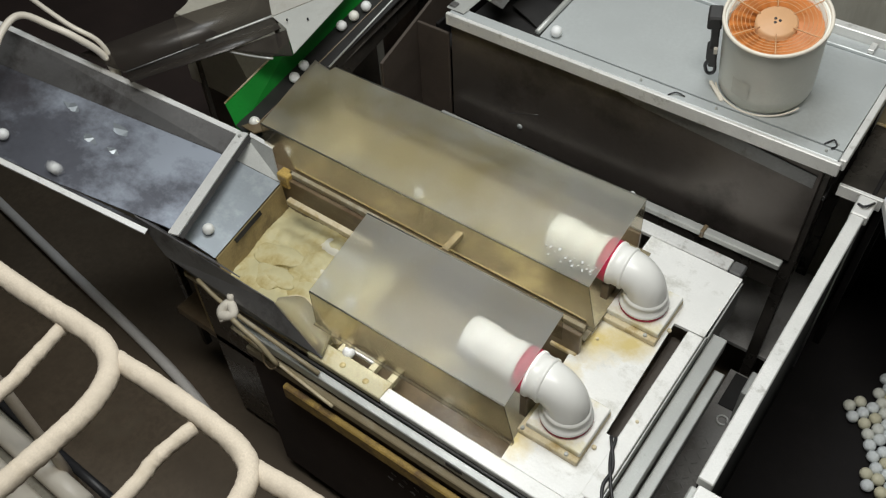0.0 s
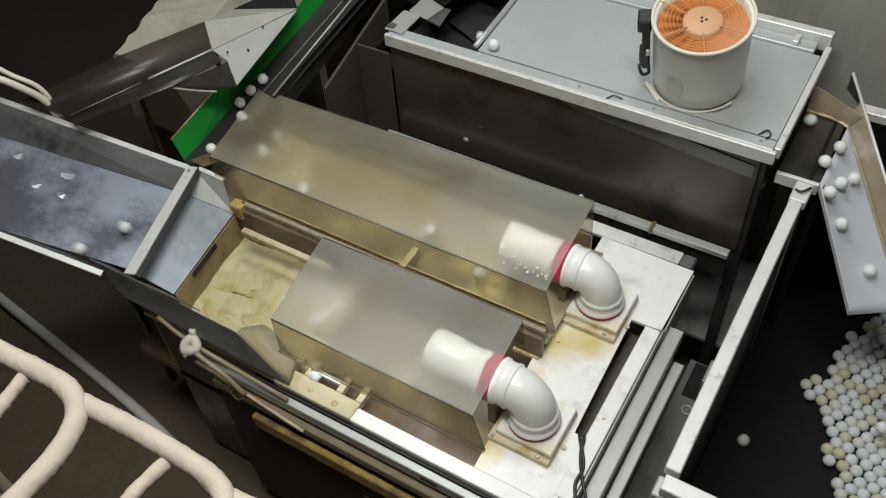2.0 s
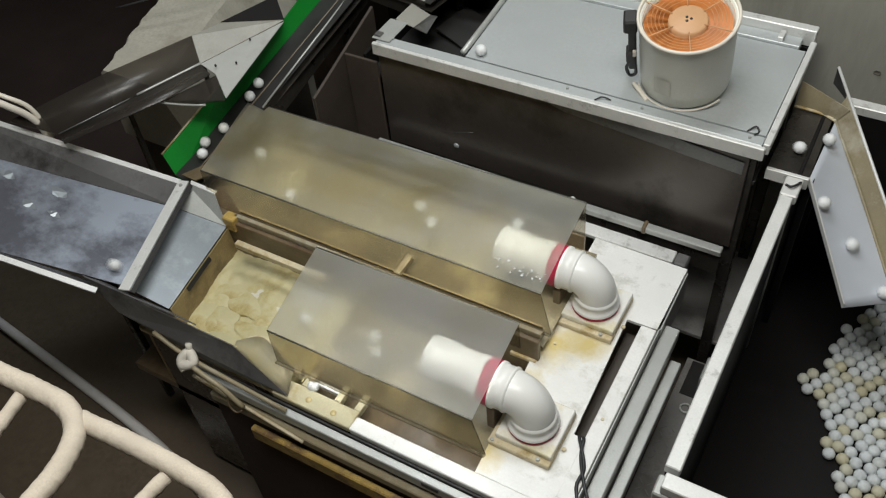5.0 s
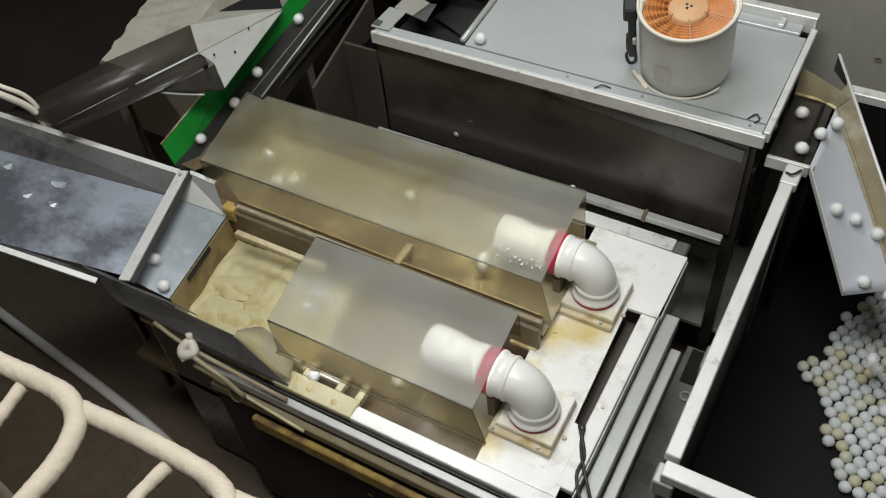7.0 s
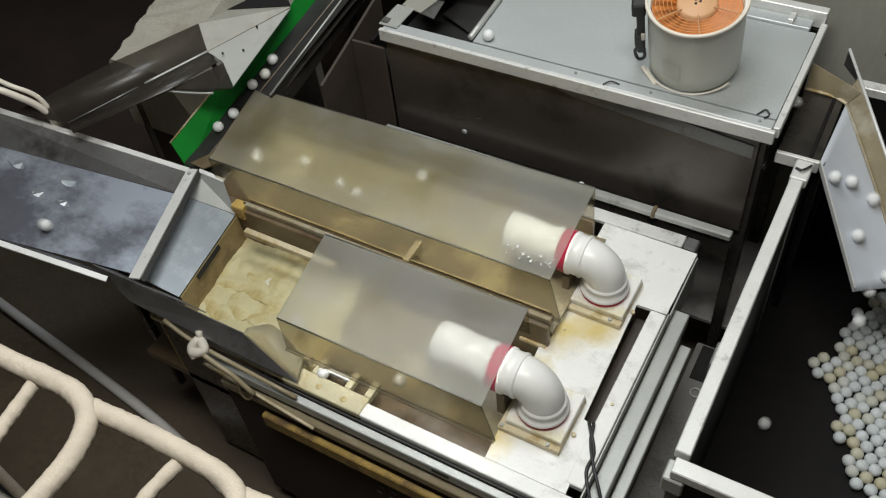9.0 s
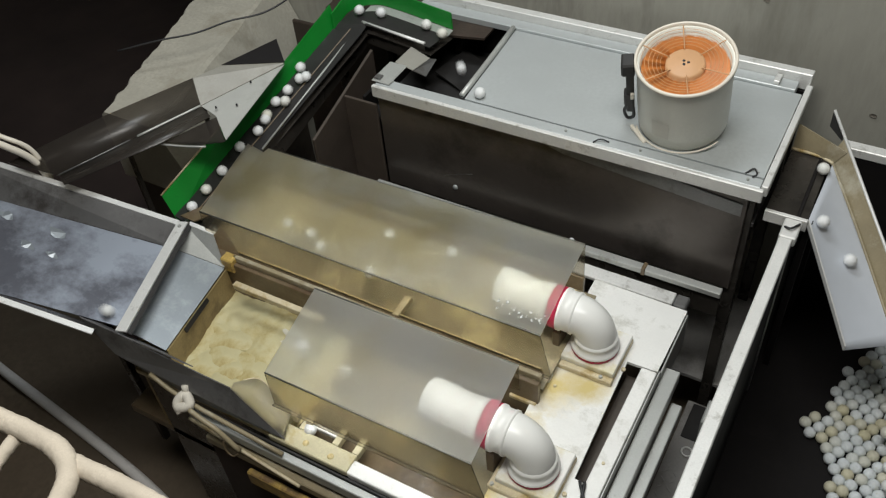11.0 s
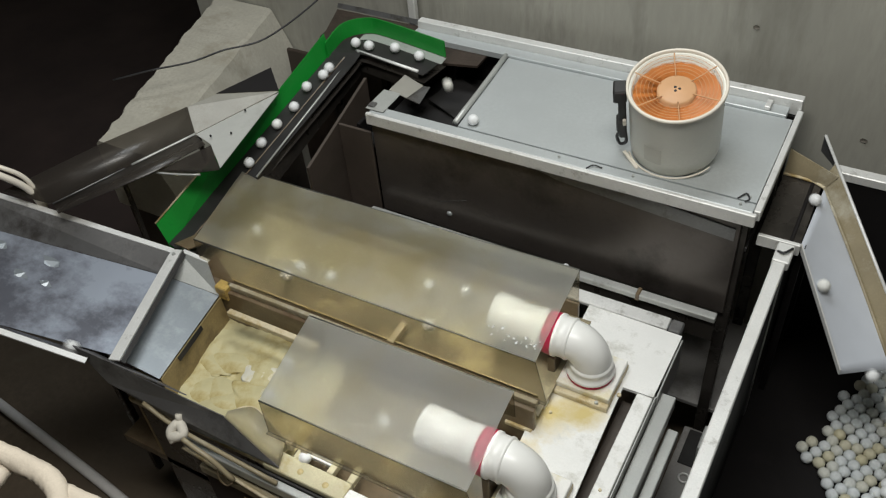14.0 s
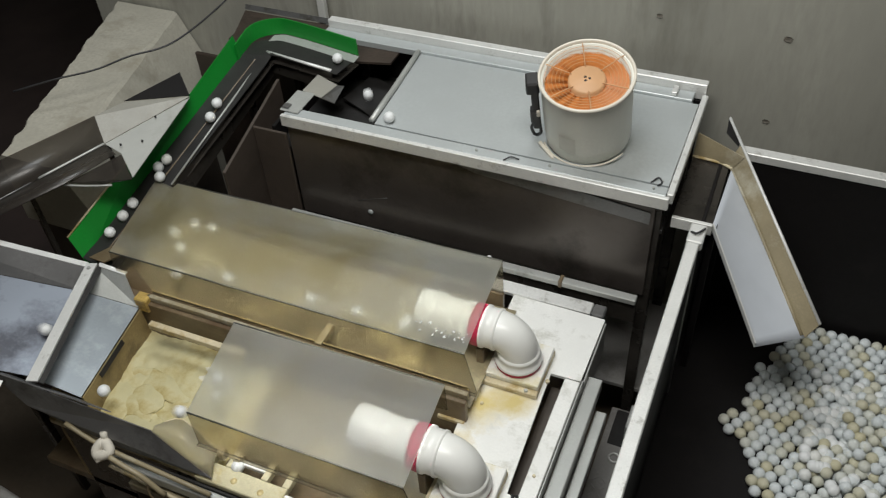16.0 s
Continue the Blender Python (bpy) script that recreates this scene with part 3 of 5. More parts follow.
# ---- the washing machine ----
def washer():
    w = thing("ball_washer", "yellow-stained ball washing tank with two channels and white rim", "washing tank")
    # tank walls
    box("front_wall", STEEL_DARK, w, -0.33, 1.30, -1.15, -1.132, -0.45, 0.46, 0.002)
    box("back_wall", BROWN, w, -0.55, 0.95, -0.20, -0.185, 0.1, 0.60, 0.002)
    box("divider_wall", BROWN, w, -0.30, 1.0, -0.690, -0.672, 0.1, 0.60, 0.002)
    box("left_wall", INLET, w, -0.345, -0.33, -1.15, -0.66, 0.1, 0.575, 0.002)
    strip("inlet_wall", INLET, w, [(-0.282, -0.700, 0.572), (-0.216, -1.10, 0.572)], [(-0.274, -0.698, 0.40), (-0.208, -1.10, 0.40)], 0.004, "yellow-brown stained inlet wall")
    box("right_wall", BROWN, w, 1.0, 1.015, -1.13, -0.2, 0.1, 0.455, 0.002)
    box("tank_floor", BROWN, w, -0.55, 1.3, -1.15, -0.185, 0.06, 0.1, 0.002)
    for x in (-0.3, 1.22):
        for y in (-1.1, -0.25):
            box("tank_leg", STEEL_DARK, w, x, x + 0.04, y, y + 0.04, -0.5, 0.06, 0.003)
    # rails along the channels
    box("divider_rail", TAN, w, -0.26, 1.0, -0.672, -0.655, 0.60, 0.622, 0.002, "cream divider rail")
    box("divider_groove", BROWN, w, -0.26, 1.0, -0.650, -0.640, 0.585, 0.612, 0.002)
    box("inner_rail", CREAM, w, -0.18, 0.22, -0.775, -0.752, 0.585, 0.608, 0.002, "cream inner rail over the froth")
    for x in (0.42,):
        box("cross_piece", CREAM, w, x, x + 0.026, -0.655, -0.54, 0.58, 0.606, 0.002)
    box("corner_block", OCHRE, w, -0.300, -0.245, -0.698, -0.655, 0.56, 0.622, 0.004, "orange-yellow corner block")
    sheet("corner_plate", BROWN, w, [(-0.40, -0.66, 0.625), (-0.30, -0.69, 0.61), (-0.25, -0.64, 0.61), (-0.40, -0.56, 0.63)], 0.006)
    # perforated floor of the far channel and the water in it
    sheet("channel_water", WATER_FROTHY, w, [(-0.54, -0.655, 0.535), (1.0, -0.655, 0.535), (1.0, -0.2, 0.535), (-0.54, -0.2, 0.535)], 0.01, "brown water in the channel", 24, 0.006)
    sheet("channel_water", WATER_FROTHY, w, [(0.12, -1.03, 0.425), (1.0, -1.03, 0.425), (1.0, -0.70, 0.425), (0.12, -0.70, 0.425)], 0.01, "brown water in the channel", 20, 0.006)
    sheet("gap_water", WATER, w, [(0.12, -1.13, 0.423), (1.0, -1.13, 0.423), (1.0, -1.031, 0.423), (0.12, -1.031, 0.423)], 0.01, "dark brown water beside the rim", 16, 0.004)
    sheet("guide_plate", YELLOWED, w, [(-0.43, -0.62, 0.60), (0.98, -0.62, 0.60), (0.98, -0.60, 0.545), (-0.43, -0.60, 0.545)], 0.005, "", 6, 0.002)
    # front rim
    box("front_rim", PLATE, w, 0.575, 1.32, -1.185, -1.135, 0.47, 0.5, 0.003, "white painted rim, scuffed")
    box("comb_plate", COMB, w, 0.27, 0.575, -1.185, -1.118, 0.475, 0.502, 0.003, "cream comb plate with slots")
    for x in (0.275, 0.345, 0.475, 0.552):
        box("comb_tooth", COMB, w, x, x + 0.024, -1.118, -1.055, 0.475, 0.503, 0.002)
    box("comb_bar", WHITE, w, 0.375, 0.475, -1.09, -1.075, 0.478, 0.495, 0.002)
    for x, y in ((0.40, -1.155), (0.50, -1.16)):
        lathe("comb_hole", YELLOWED, w, [(0.0005, 0.0), (0.010, 0.0), (0.011, -0.002)], pose(x, y, 0.5045), 14)
    box("rim_left", CREAM, w, -0.33, 0.27, -1.178, -1.145, 0.475, 0.498, 0.003)
    # Solid black strip paints the shade in the gap under the rim.
    box("rim_shadow_gap", RUBBER_SHADE, w, -0.05, 1.32, -1.196, -1.188, 0.44, 0.478, 0.001)
    box("rim_face", ALU_GREY, w, -0.05, 1.33, -1.225, -1.198, 0.425, 0.472, 0.003, "grey aluminium face rail")
    box("face_slot", RUBBER_SHADE, w, 0.86, 0.92, -1.2275, -1.224, 0.447, 0.462, 0.001)
    box("lower_rail", TAN, w, 0.02, 1.33, -1.245, -1.215, 0.365, 0.405, 0.004, "yellow stained lower rail")
    box("drip_edge", OCHRE, w, 0.19, 1.0, -1.264, -1.24, 0.262, 0.33, 0.005, "rusty yellow drip edge")
    box("lower_panel", UNLIT_DARK, w, 0.02, 1.33, -1.235, -1.225, -0.4, 0.36, 0.002)
    for i in range(9):
        for j in range(3):
            m = box("tread", FLOOR_STEEL, w, -0.011, 0.011, -0.002, 0.002, -0.0025, 0.0025, 0)
            m.matrix_local = pose(0.62 + 0.048 * i + 0.02 * (j % 2), -1.2365, 0.20 - 0.05 * j, 0, 25, 0)
    tube("feed_pipe", TAN, w, [(-0.20, -1.205, 0.575), (-0.05, -1.212, 0.525), (0.35, -1.217, 0.488)], 0.008, 10, 4, "yellowed pipe along the tank")
    tube("feed_pipe", CREAM, w, [(-0.04, -1.235, 0.46), (0.15, -1.24, 0.43), (0.42, -1.25, 0.395)], 0.006, 10, 4)
    tube("rope_knot", ROPE, w, [(-0.075, -1.225, 0.50), (-0.05, -1.245, 0.525), (-0.02, -1.225, 0.535), (-0.05, -1.205, 0.55), (-0.065, -1.235, 0.53), (-0.04, -1.25, 0.51)], 0.018, 10, 5, "white rope knot")
    tube("rope_tail", ROPE, w, [(-0.045, -1.205, 0.54), (-0.055, -1.19, 0.58)], 0.012, 8, 3)
    tube("drain_hose", TAN, w, [(0.0, -1.245, 0.545), (0.06, -1.25, 0.53), (0.115, -1.25, 0.506), (0.184, -1.25, 0.437)], 0.009, 8, 5, "grey hose end")
    tube("thin_wire", BROWN, w, [(0.13, -1.255, 0.47), (0.135, -1.265, 0.43), (0.16, -1.265, 0.41), (0.184, -1.258, 0.43)], 0.003, 6, 5)
    # froth in the open pool, thinning out under the cover
    bm = bmesh.new()
    n, m = 110, 66
    grid = [[None] * (m + 1) for _ in range(n + 1)]
    for i in range(n + 1):
        for j in range(m + 1):
            x = -0.325 + 0.78 * i / n
            y = -1.125 + 0.435 * j / m
            p = Vector((x * 9, y * 9, 0.3))
            cell = noise.voronoi(p + noise.noise_vector(p * 0.7) * 0.5)[0][0]
            z = 0.450 + 0.018 * (0.55 - min(1.0, cell)) + 0.018 * noise.noise(p * 0.6) + 0.005 * noise.noise(p * 4.0) - 0.30 * max(0.0, x - 0.20)
            grid[i][j] = bm.verts.new((x, y, z))
    for i in range(n):
        for j in range(m):
            bm.faces.new((grid[i][j], grid[i + 1][j], grid[i + 1][j + 1], grid[i][j + 1]))
    part("froth", bm, FOAM, w, "pale yellow froth on the water", True)
    # milky plastic guard curling round the pool's front corner
    top = smooth_line([(0.118, -1.128, 0.622), (0.168, -1.075, 0.612), (0.222, -1.076, 0.592), (0.262, -1.084, 0.562), (0.305, -1.092, 0.538)], 5)
    low = smooth_line([(0.120, -1.150, 0.616), (0.172, -1.158, 0.593), (0.225, -1.165, 0.568), (0.280, -1.172, 0.541), (0.333, -1.176, 0.514)], 5)
    strip("splash_guard", SPLASH, w, top, low, 0.003, "milky plastic splash guard", True)
    tube("guard_rim", CREAM, w, top[2:], 0.0028, 6, 1)
    sheet("side_flap", FLAP, w, [(-0.46, -1.200, 0.735), (0.115, -1.150, 0.62), (0.335, -1.180, 0.515), (-0.02, -1.190, 0.515), (-0.35, -1.205, 0.60)], 0.004, "dark steel side flap")
    for x in (0.20, 0.262):
        box("rim_nub", CREAM, w, x + 0.10, x + 0.128, -1.10, -1.072, 0.49, 0.53, 0.004)
    # white threads painting glints on the splash of water in the front gap
    for x, y, k in ((0.86, -1.128, 0), (0.885, -1.122, 1), (0.905, -1.13, 2), (0.93, -1.126, 3), (0.945, -1.12, 4)):
        tube("ripple", GLINT_WHITE, w, [(x, y, 0.429), (x + 0.008, y + 0.006, 0.432), (x + 0.016, y + 0.003 * (k - 2), 0.429)], 0.0022, 5, 3)


def cover(name, label, back_l, back_r, front_r, front_l, z, low, mat):
    c = thing(name, label, "cover", "covers over the channels")
    bl, br, fr, fl = [Vector((*p, z)) for p in (back_l, back_r, front_r, front_l)]
    dn = Vector((0, 0, low - z))
    t = Vector((0, 0, 0.004))
    sheet("top_sheet", mat, c, [fl, fr, br, bl], 0.003, "", 8, 0.0025)
    strip("front_skirt", COVER_SHADED, c, [fl - t, fr - t], [fl + dn + Vector((0.01, -0.01, 0)), fr + dn + Vector((0.045, -0.012, 0))], 0.003)
    strip("back_skirt", COVER_SHADED, c, [bl - t, br - t], [bl + dn + Vector((0, 0.008, 0)), br + dn + Vector((0, 0.008, 0))], 0.003)
    # folded edges catch the light
    tube("front_fold", COVER, c, [fl, fr], 0.0025, 6, 1)
    tube("back_fold", COVER, c, [bl, br], 0.0025, 6, 1)
    # inner stiffener seen through the sheet
    a, b = fl.lerp(bl, 0.72) - t * 2, fr.lerp(br, 0.72) - t * 2
    strip("stiffener", COVER_SHADED, c, [a.lerp(b, 0.12), a.lerp(b, 0.94)], [a.lerp(b, 0.12) + Vector((0.01, -0.02, -0.012)), a.lerp(b, 0.94) + Vector((0.01, -0.02, -0.012))], 0.003)
    # lower edge of the front skirt, turned up
    lo_a, lo_b = fl + dn + Vector((0.01, -0.012, 0)), fr + dn + Vector((0.045, -0.014, 0))
    strip("skirt_lip", COVER_SHADED, c, [lo_a, lo_b], [lo_a + Vector((0, -0.010, 0.002)), lo_b + Vector((0, -0.010, 0.002))], 0.003)
    for ob in c.children:
        ob.visible_shadow = False
    return c


def spray(c, x0, y0, z, count, seed):
    """White drops inside a cover, beside the jet, painting the water's glints."""
    rnd = random.Random(seed)
    bm = bmesh.new()
    for i in range(count):
        r = rnd.uniform(0.0025, 0.006)
        m = Matrix.Translation((x0 + rnd.uniform(-0.10, 0.09), y0 + rnd.uniform(-0.02, 0.03), z)) @ Matrix.Diagonal((1.0, rnd.uniform(0.5, 1.6), 0.35, 1.0))
        bmesh.ops.create_icosphere(bm, subdivisions=1, radius=r, matrix=m)
    part("water_drops", bm, GLINT_WHITE, c, "white drops painting the water's glints", True)


def pump(x, y, label):
    """Elbow pipe on a square block, blowing along the channel."""
    p = thing("jet_pipe", label, "pipe", "jet pipes", at=pose(x, y, 0.5))
    # block in two layers
    box("base_block", CREAM, p, -0.105, 0.10, -0.105, 0.105, 0.0, 0.022, 0.003, "stained base block")
    box("top_block", WHITE, p, -0.088, 0.098, -0.085, 0.10, 0.0225, 0.045, 0.003)
    for bx, by in ((-0.092, -0.096), (0.06, -0.096)):
        bolt(p, bx, by, 0.0235, 0.007)
    bolt(p, 0.112, -0.02, 0.004, 0.008, CREAM)
    R = 0.063
    lathe("gasket", RED, p, [(R + 0.014, 0.046), (R + 0.017, 0.052), (R + 0.014, 0.060), (R, 0.060), (R, 0.046)], None, 40, "red sealant ring")
    lathe("flange", PVC, p, [(R, 0.060), (R + 0.017, 0.060), (R + 0.019, 0.066), (R + 0.014, 0.072), (R + 0.009, 0.076), (R + 0.008, 0.094), (R + 0.011, 0.098), (R + 0.010, 0.106), (R + 0.003, 0.110)], None, 40)
    # elbow
    bm = bmesh.new()
    rad, zc = 0.072, 0.105
    rings = []
    for i in range(13):
        a = math.radians(90 * i / 12)
        c = Vector((-rad + rad * math.cos(a), 0, zc + rad * math.sin(a)))
        u = Vector((math.cos(a), 0, math.sin(a)))
        rings.append([bm.verts.new(c + (u * math.cos(q) + Vector((0, 1, 0)) * math.sin(q)) * (R + 0.004)) for q in [2 * math.pi * k / 36 for k in range(36)]])
    for a, b in zip(rings, rings[1:]):
        for k in range(36):
            bm.faces.new((a[k], a[(k + 1) % 36], b[(k + 1) % 36], b[k]))
    bmesh.ops.recalc_face_normals(bm, faces=bm.faces)
    part("elbow", bm, PVC, p, smooth=True)
    m = pose(-rad, 0, zc + rad, 0, -90, 0)
    lathe("collar", PVC, p, [(R + 0.002, -0.006), (R + 0.010, -0.003), (R + 0.010, 0.004), (R + 0.007, 0.008), (R + 0.007, 0.034), (R + 0.012, 0.038), (R + 0.012, 0.048), (R, 0.05)], m, 40)
    lathe("red_band", RED, p, [(R, 0.049), (R + 0.011, 0.049), (R + 0.009, 0.085), (R, 0.086)], m, 40, "red sealant band")
    lathe("jet_tube", PVC, p, [(R, 0.086), (R + 0.008, 0.086), (R + 0.008, 0.115), (R + 0.004, 0.118), (R + 0.004, 0.19), (R + 0.010, 0.196), (R + 0.010, 0.275), (R + 0.006, 0.28), (R - 0.002, 0.28), (R - 0.004, 0.09)], m, 40)
    # bracket under the tube down to the plate
    box("saddle", BROWN, p, -0.135, -0.108, -0.05, 0.05, 0.0, zc + rad - R - 0.006, 0.003)
    return p


def platform():
    p = thing("pump_platform", "white painted pump platform with yellow stains", "platform")
    sheet("plate", PLATE, p, [(1.0, -1.135, 0.5), (1.262, -1.135, 0.5), (1.252, -0.89, 0.5), (1.212, -0.885, 0.5), (1.196, -0.40, 0.5), (1.30, -0.397, 0.5), (1.304, -0.10, 0.5), (0.955, -0.095, 0.5), (0.965, -0.55, 0.5)], 0.012, "white plate, stained")
    box("back_plate", ALU, p, 0.86, 1.245, -0.093, -0.035, 0.485, 0.503, 0.003)
    box("end_cap", STEEL_WORN, p, 1.247, 1.296, -0.094, -0.036, 0.47, 0.505, 0.006, "dark grey end cap")
    box("slot_wall", DARK_WOOD, p, 1.20, 1.245, -0.89, -0.40, 0.40, 0.43, 0.002)
    box("side_channel", PLATE, p, 1.247, 1.30, -1.10, -0.402, 0.478, 0.502, 0.003, "white side channel")
    box("side_lip", ALU_GREY, p, 1.303, 1.308, -1.16, -0.39, 0.44, 0.498, 0.001)
    box("side_beam", ALU_GREY, p, 1.312, 1.362, -1.22, -0.33, 0.40, 0.455, 0.003)
    box("side_beam", ALU_GREY, p, 1.368, 1.405, -1.22, -0.42, 0.34, 0.40, 0.003)
    box("side_panel", STEEL_WORN, p, 1.315, 1.322, -1.22, -0.33, -0.4, 0.395, 0.002)
    for y in (-1.20, -0.40):
        box("post", STEEL_WORN, p, 1.26, 1.30, y, y + 0.04, -0.5, 0.475, 0.003)
    box("plate_skirt", ALU_GREY, p, 1.3055, 1.311, -0.385, -0.105, 0.33, 0.488, 0.001, "dull grey side of the plate")
    box("corner_gusset", ALU_GREY, p, 1.308, 1.35, -0.40, -0.335, 0.30, 0.44, 0.004)
    # chips and screws
    for x, y in ((1.02, -0.60), (1.27, -0.80)):
        bolt(p, x, y, 0.5005, 0.006, CREAM)
    box("shim_block", WHITE, p, 0.955, 0.998, -0.60, -0.562, 0.501, 0.515, 0.002)
    box("shim_block", CREAM, p, 0.945, 0.985, -0.645, -0.61, 0.49, 0.51, 0.002)
    box("shim_block", CREAM, p, 0.90, 0.995, -0.70, -0.685, 0.49, 0.505, 0.002)
    tube("edge_crack", BROWN, p, [(1.105, -0.835, 0.501), (1.15, -0.83, 0.501), (1.175, -0.845, 0.501)], 0.0015, 5, 4)
    c = thing("pump_cables", "two black cables hanging over the platform edge", "cable")
    tube("cable", WIRE, c, [(1.235, -0.875, 0.47), (1.248, -0.895, 0.512), (1.262, -0.95, 0.508), (1.30, -1.02, 0.507), (1.36, -1.10, 0.47), (1.39, -1.16, 0.40)], 0.0055, 8, 6)
    tube("cable", WIRE, c, [(1.228, -0.878, 0.47), (1.236, -0.90, 0.512), (1.285, -0.98, 0.508), (1.29, -1.05, 0.507), (1.34, -1.13, 0.47), (1.37, -1.20, 0.38)], 0.0055, 8, 6)
    f = thing("walk_plate", "dark checker plate between the platform and the bin", "floor plate")
    box("plate_body", FLOOR_STEEL, f, 1.36, 1.53, -1.3, -0.02, -0.12, -0.10, 0.002)
    k = 0
    for i in range(26):
        for j in range(4):
            a = 45 if (i + j) % 2 else -45
            b = box("tread", FLOOR_STEEL, f, -0.012, 0.012, -0.003, 0.003, 0, 0.003, 0.001)
            b.matrix_local = pose(1.385 + j * 0.036, -1.27 + i * 0.036, -0.0995, 0, 0, a)
            k += 1
    for x in (1.37, 1.50):
        for y in (-1.28, -0.06):
            box("stub_leg", STEEL_DARK, f, x, x + 0.02, y, y + 0.02, -0.5, -0.12, 0.002)
    box("far_plate", FLOOR_STEEL, f, 1.20, 1.53, 0.10, 0.62, -0.12, -0.10, 0.002, "dull grey floor plate")
    # Black slab stands in for the dark hole in the floor plate.
    box("floor_hatch", RUBBER_SHADE, f, 1.385, 1.45, -0.20, -0.03, -0.0995, -0.094, 0.002)
    tube("clamp_ring", ALU, f, [(1.43 + 0.02 * math.cos(q), -0.26 + 0.02 * math.sin(q), -0.092) for q in [i * 0.7 for i in range(9)]], 0.004, 6, 2)


def hopper():
    h = thing("feed_chute", "blue-grey steel feed chute with raised sides and a cross bar", "chute")
    d = Vector((-0.905, -0.325, 0.30))
    A, B = Vector((-0.284, -0.702, 0.58)), Vector((-0.216, -1.105, 0.58))
    C, D = Vector((-0.47, -0.745, 0.638)), Vector((-0.40, -1.125, 0.638))
    fa, fb = C + d * 2.4, D + d * 2.4
    sheet("floor_sheet", STEEL, h, [C, D, fb, fa], 0.004, "", 10, 0.0012)
    sheet("end_sheet", STEEL_END, h, [A, B, D + Vector((0.004, 0, 0.001)), C + Vector((0.004, 0, 0.001))], 0.004, "pale clean end sheet")
    # back side
    e0, e1 = Vector((-0.492, -0.683, 0.70)), Vector((-1.29, -0.956, 1.01))
    far = e1 + (e1 - e0) * 1.8
    strip("back_side", FLAP, h, [C + Vector((0, 0.004, 0)), C + d * 0.85, fa], [e0, e1, far], 0.004)
    strip("back_edge", ALU, h, [e0 + Vector((0, 0, 0.003)), e1, far], [e0 + Vector((-0.006, 0.022, 0.003)), e1 + Vector((-0.006, 0.022, 0)), far + Vector((-0.006, 0.022, 0))], 0.005, "bright folded edge")
    strip("back_tip", ALU_GREY, h, [A + Vector((-0.001, 0.003, 0)), C + Vector((0, 0.003, 0))], [(-0.345, -0.653, 0.682), (-0.475, -0.662, 0.70)], 0.004)
    strip("back_tip_edge", ALU, h, [(-0.345, -0.655, 0.684), (-0.455, -0.662, 0.70)], [(-0.345, -0.637, 0.684), (-0.46, -0.645, 0.70)], 0.005)
    # front side
    g0, g1 = Vector((-0.376, -1.215, 0.728)), Vector((-0.9, -1.377, 0.936))
    gf = g1 + (g1 - g0) * 3.0
    strip("front_side", STEEL_DARK, h, [D + Vector((-0.05, -0.03, 0)), D + d * 0.6, fb], [g0, g1, gf], 0.004)
    strip("front_edge", ALU, h, [g0, g1, gf], [g0 + Vector((0.008, -0.020, 0)), g1 + Vector((0.008, -0.020, 0)), gf + Vector((0.008, -0.020, 0))], 0.005, "bright folded edge")
    strip("front_tip", FLAP, h, [B + Vector((0, -0.004, -0.01)), D + Vector((-0.06, -0.02, 0))], [(-0.02, -1.155, 0.66), (-0.45, -1.20, 0.735)], 0.004)
    # cross bar
    bm = bmesh.new()
    b0, b1 = Vector((-0.478, -0.664, 0.704)), Vector((-0.310, -1.170, 0.700))
    ax = (b1 - b0).normalized()
    sd = Vector((ax.y, -ax.x, 0)) * 0.020
    vs = [bm.verts.new(q + s + Vector((0, 0, z))) for q in (b0, b1) for s, z in ((-sd, 0), (sd, 0), (sd, 0.006), (-sd, 0.006))]
    for q in ((0, 1, 2, 3), (7, 6, 5, 4), (0, 4, 5, 1), (1, 5, 6, 2), (2, 6, 7, 3), (3, 7, 4, 0)):
        bm.faces.new([vs[i] for i in q])
    bmesh.ops.recalc_face_normals(bm, faces=bm.faces)
    part("cross_bar", bm, ALU, h, "flat aluminium cross bar")
    # Black strip stands in for the shadowed gap beside the bar.
    strip("seal_strip", RUBBER_SHADE, h, [b0 - sd * 1.1, b1 - sd * 1.1], [b0 - sd * 1.75 + Vector((0, 0, -0.01)), b1 - sd * 1.75 + Vector((0, 0, -0.01))], 0.003, "black strip painting the shadow line along the bar")
    bolt(h, -0.470, -0.690, 0.711, 0.007)
    # black strip standing in for the dark slot under the end
    G, H = A.lerp(B, 0.36) + Vector((0.008, 0, -0.005)), A.lerp(B, 0.74) + Vector((0.008, 0, -0.005))
    strip("rubber_lip", RUBBER_SHADE, h, [G, H], [G + Vector((0.006, 0, -0.016)), H + Vector((0.006, 0, -0.016))], 0.005, "black strip for the dark slot")
    # torn scraps stuck on the steel
    for i, (u, v, s) in enumerate(((0.40, 0.20, 0.035), (0.46, 0.42, 0.028), (0.36, 0.45, 0.022), (0.60, 0.15, 0.03))):
        base = C.lerp(D, v) + d * u
        pts = [base + Vector((s * math.cos(a) * (1 + 0.4 * math.sin(3 * a + i)), 0.6 * s * math.sin(a), 0.004 + 0.004 * math.sin(2 * a) - 0.33 * s * math.cos(a) * (1 + 0.4 * math.sin(3 * a + i)))) for a in [k * 0.9 for k in range(7)]]
        sheet("torn_scrap", STEEL_END, h, pts, 0.002)
    # stand under the chute
    for x, y, z in ((-0.75, -0.98, 0.70), (-0.62, -0.90, 0.64)):
        box("chute_leg", STEEL_DARK, h, x - 0.015, x + 0.015, y - 0.015, y + 0.015, -0.5, z, 0.003)
    w = thing("white_hoses", "white hoses hanging over the feed chute", "hose")
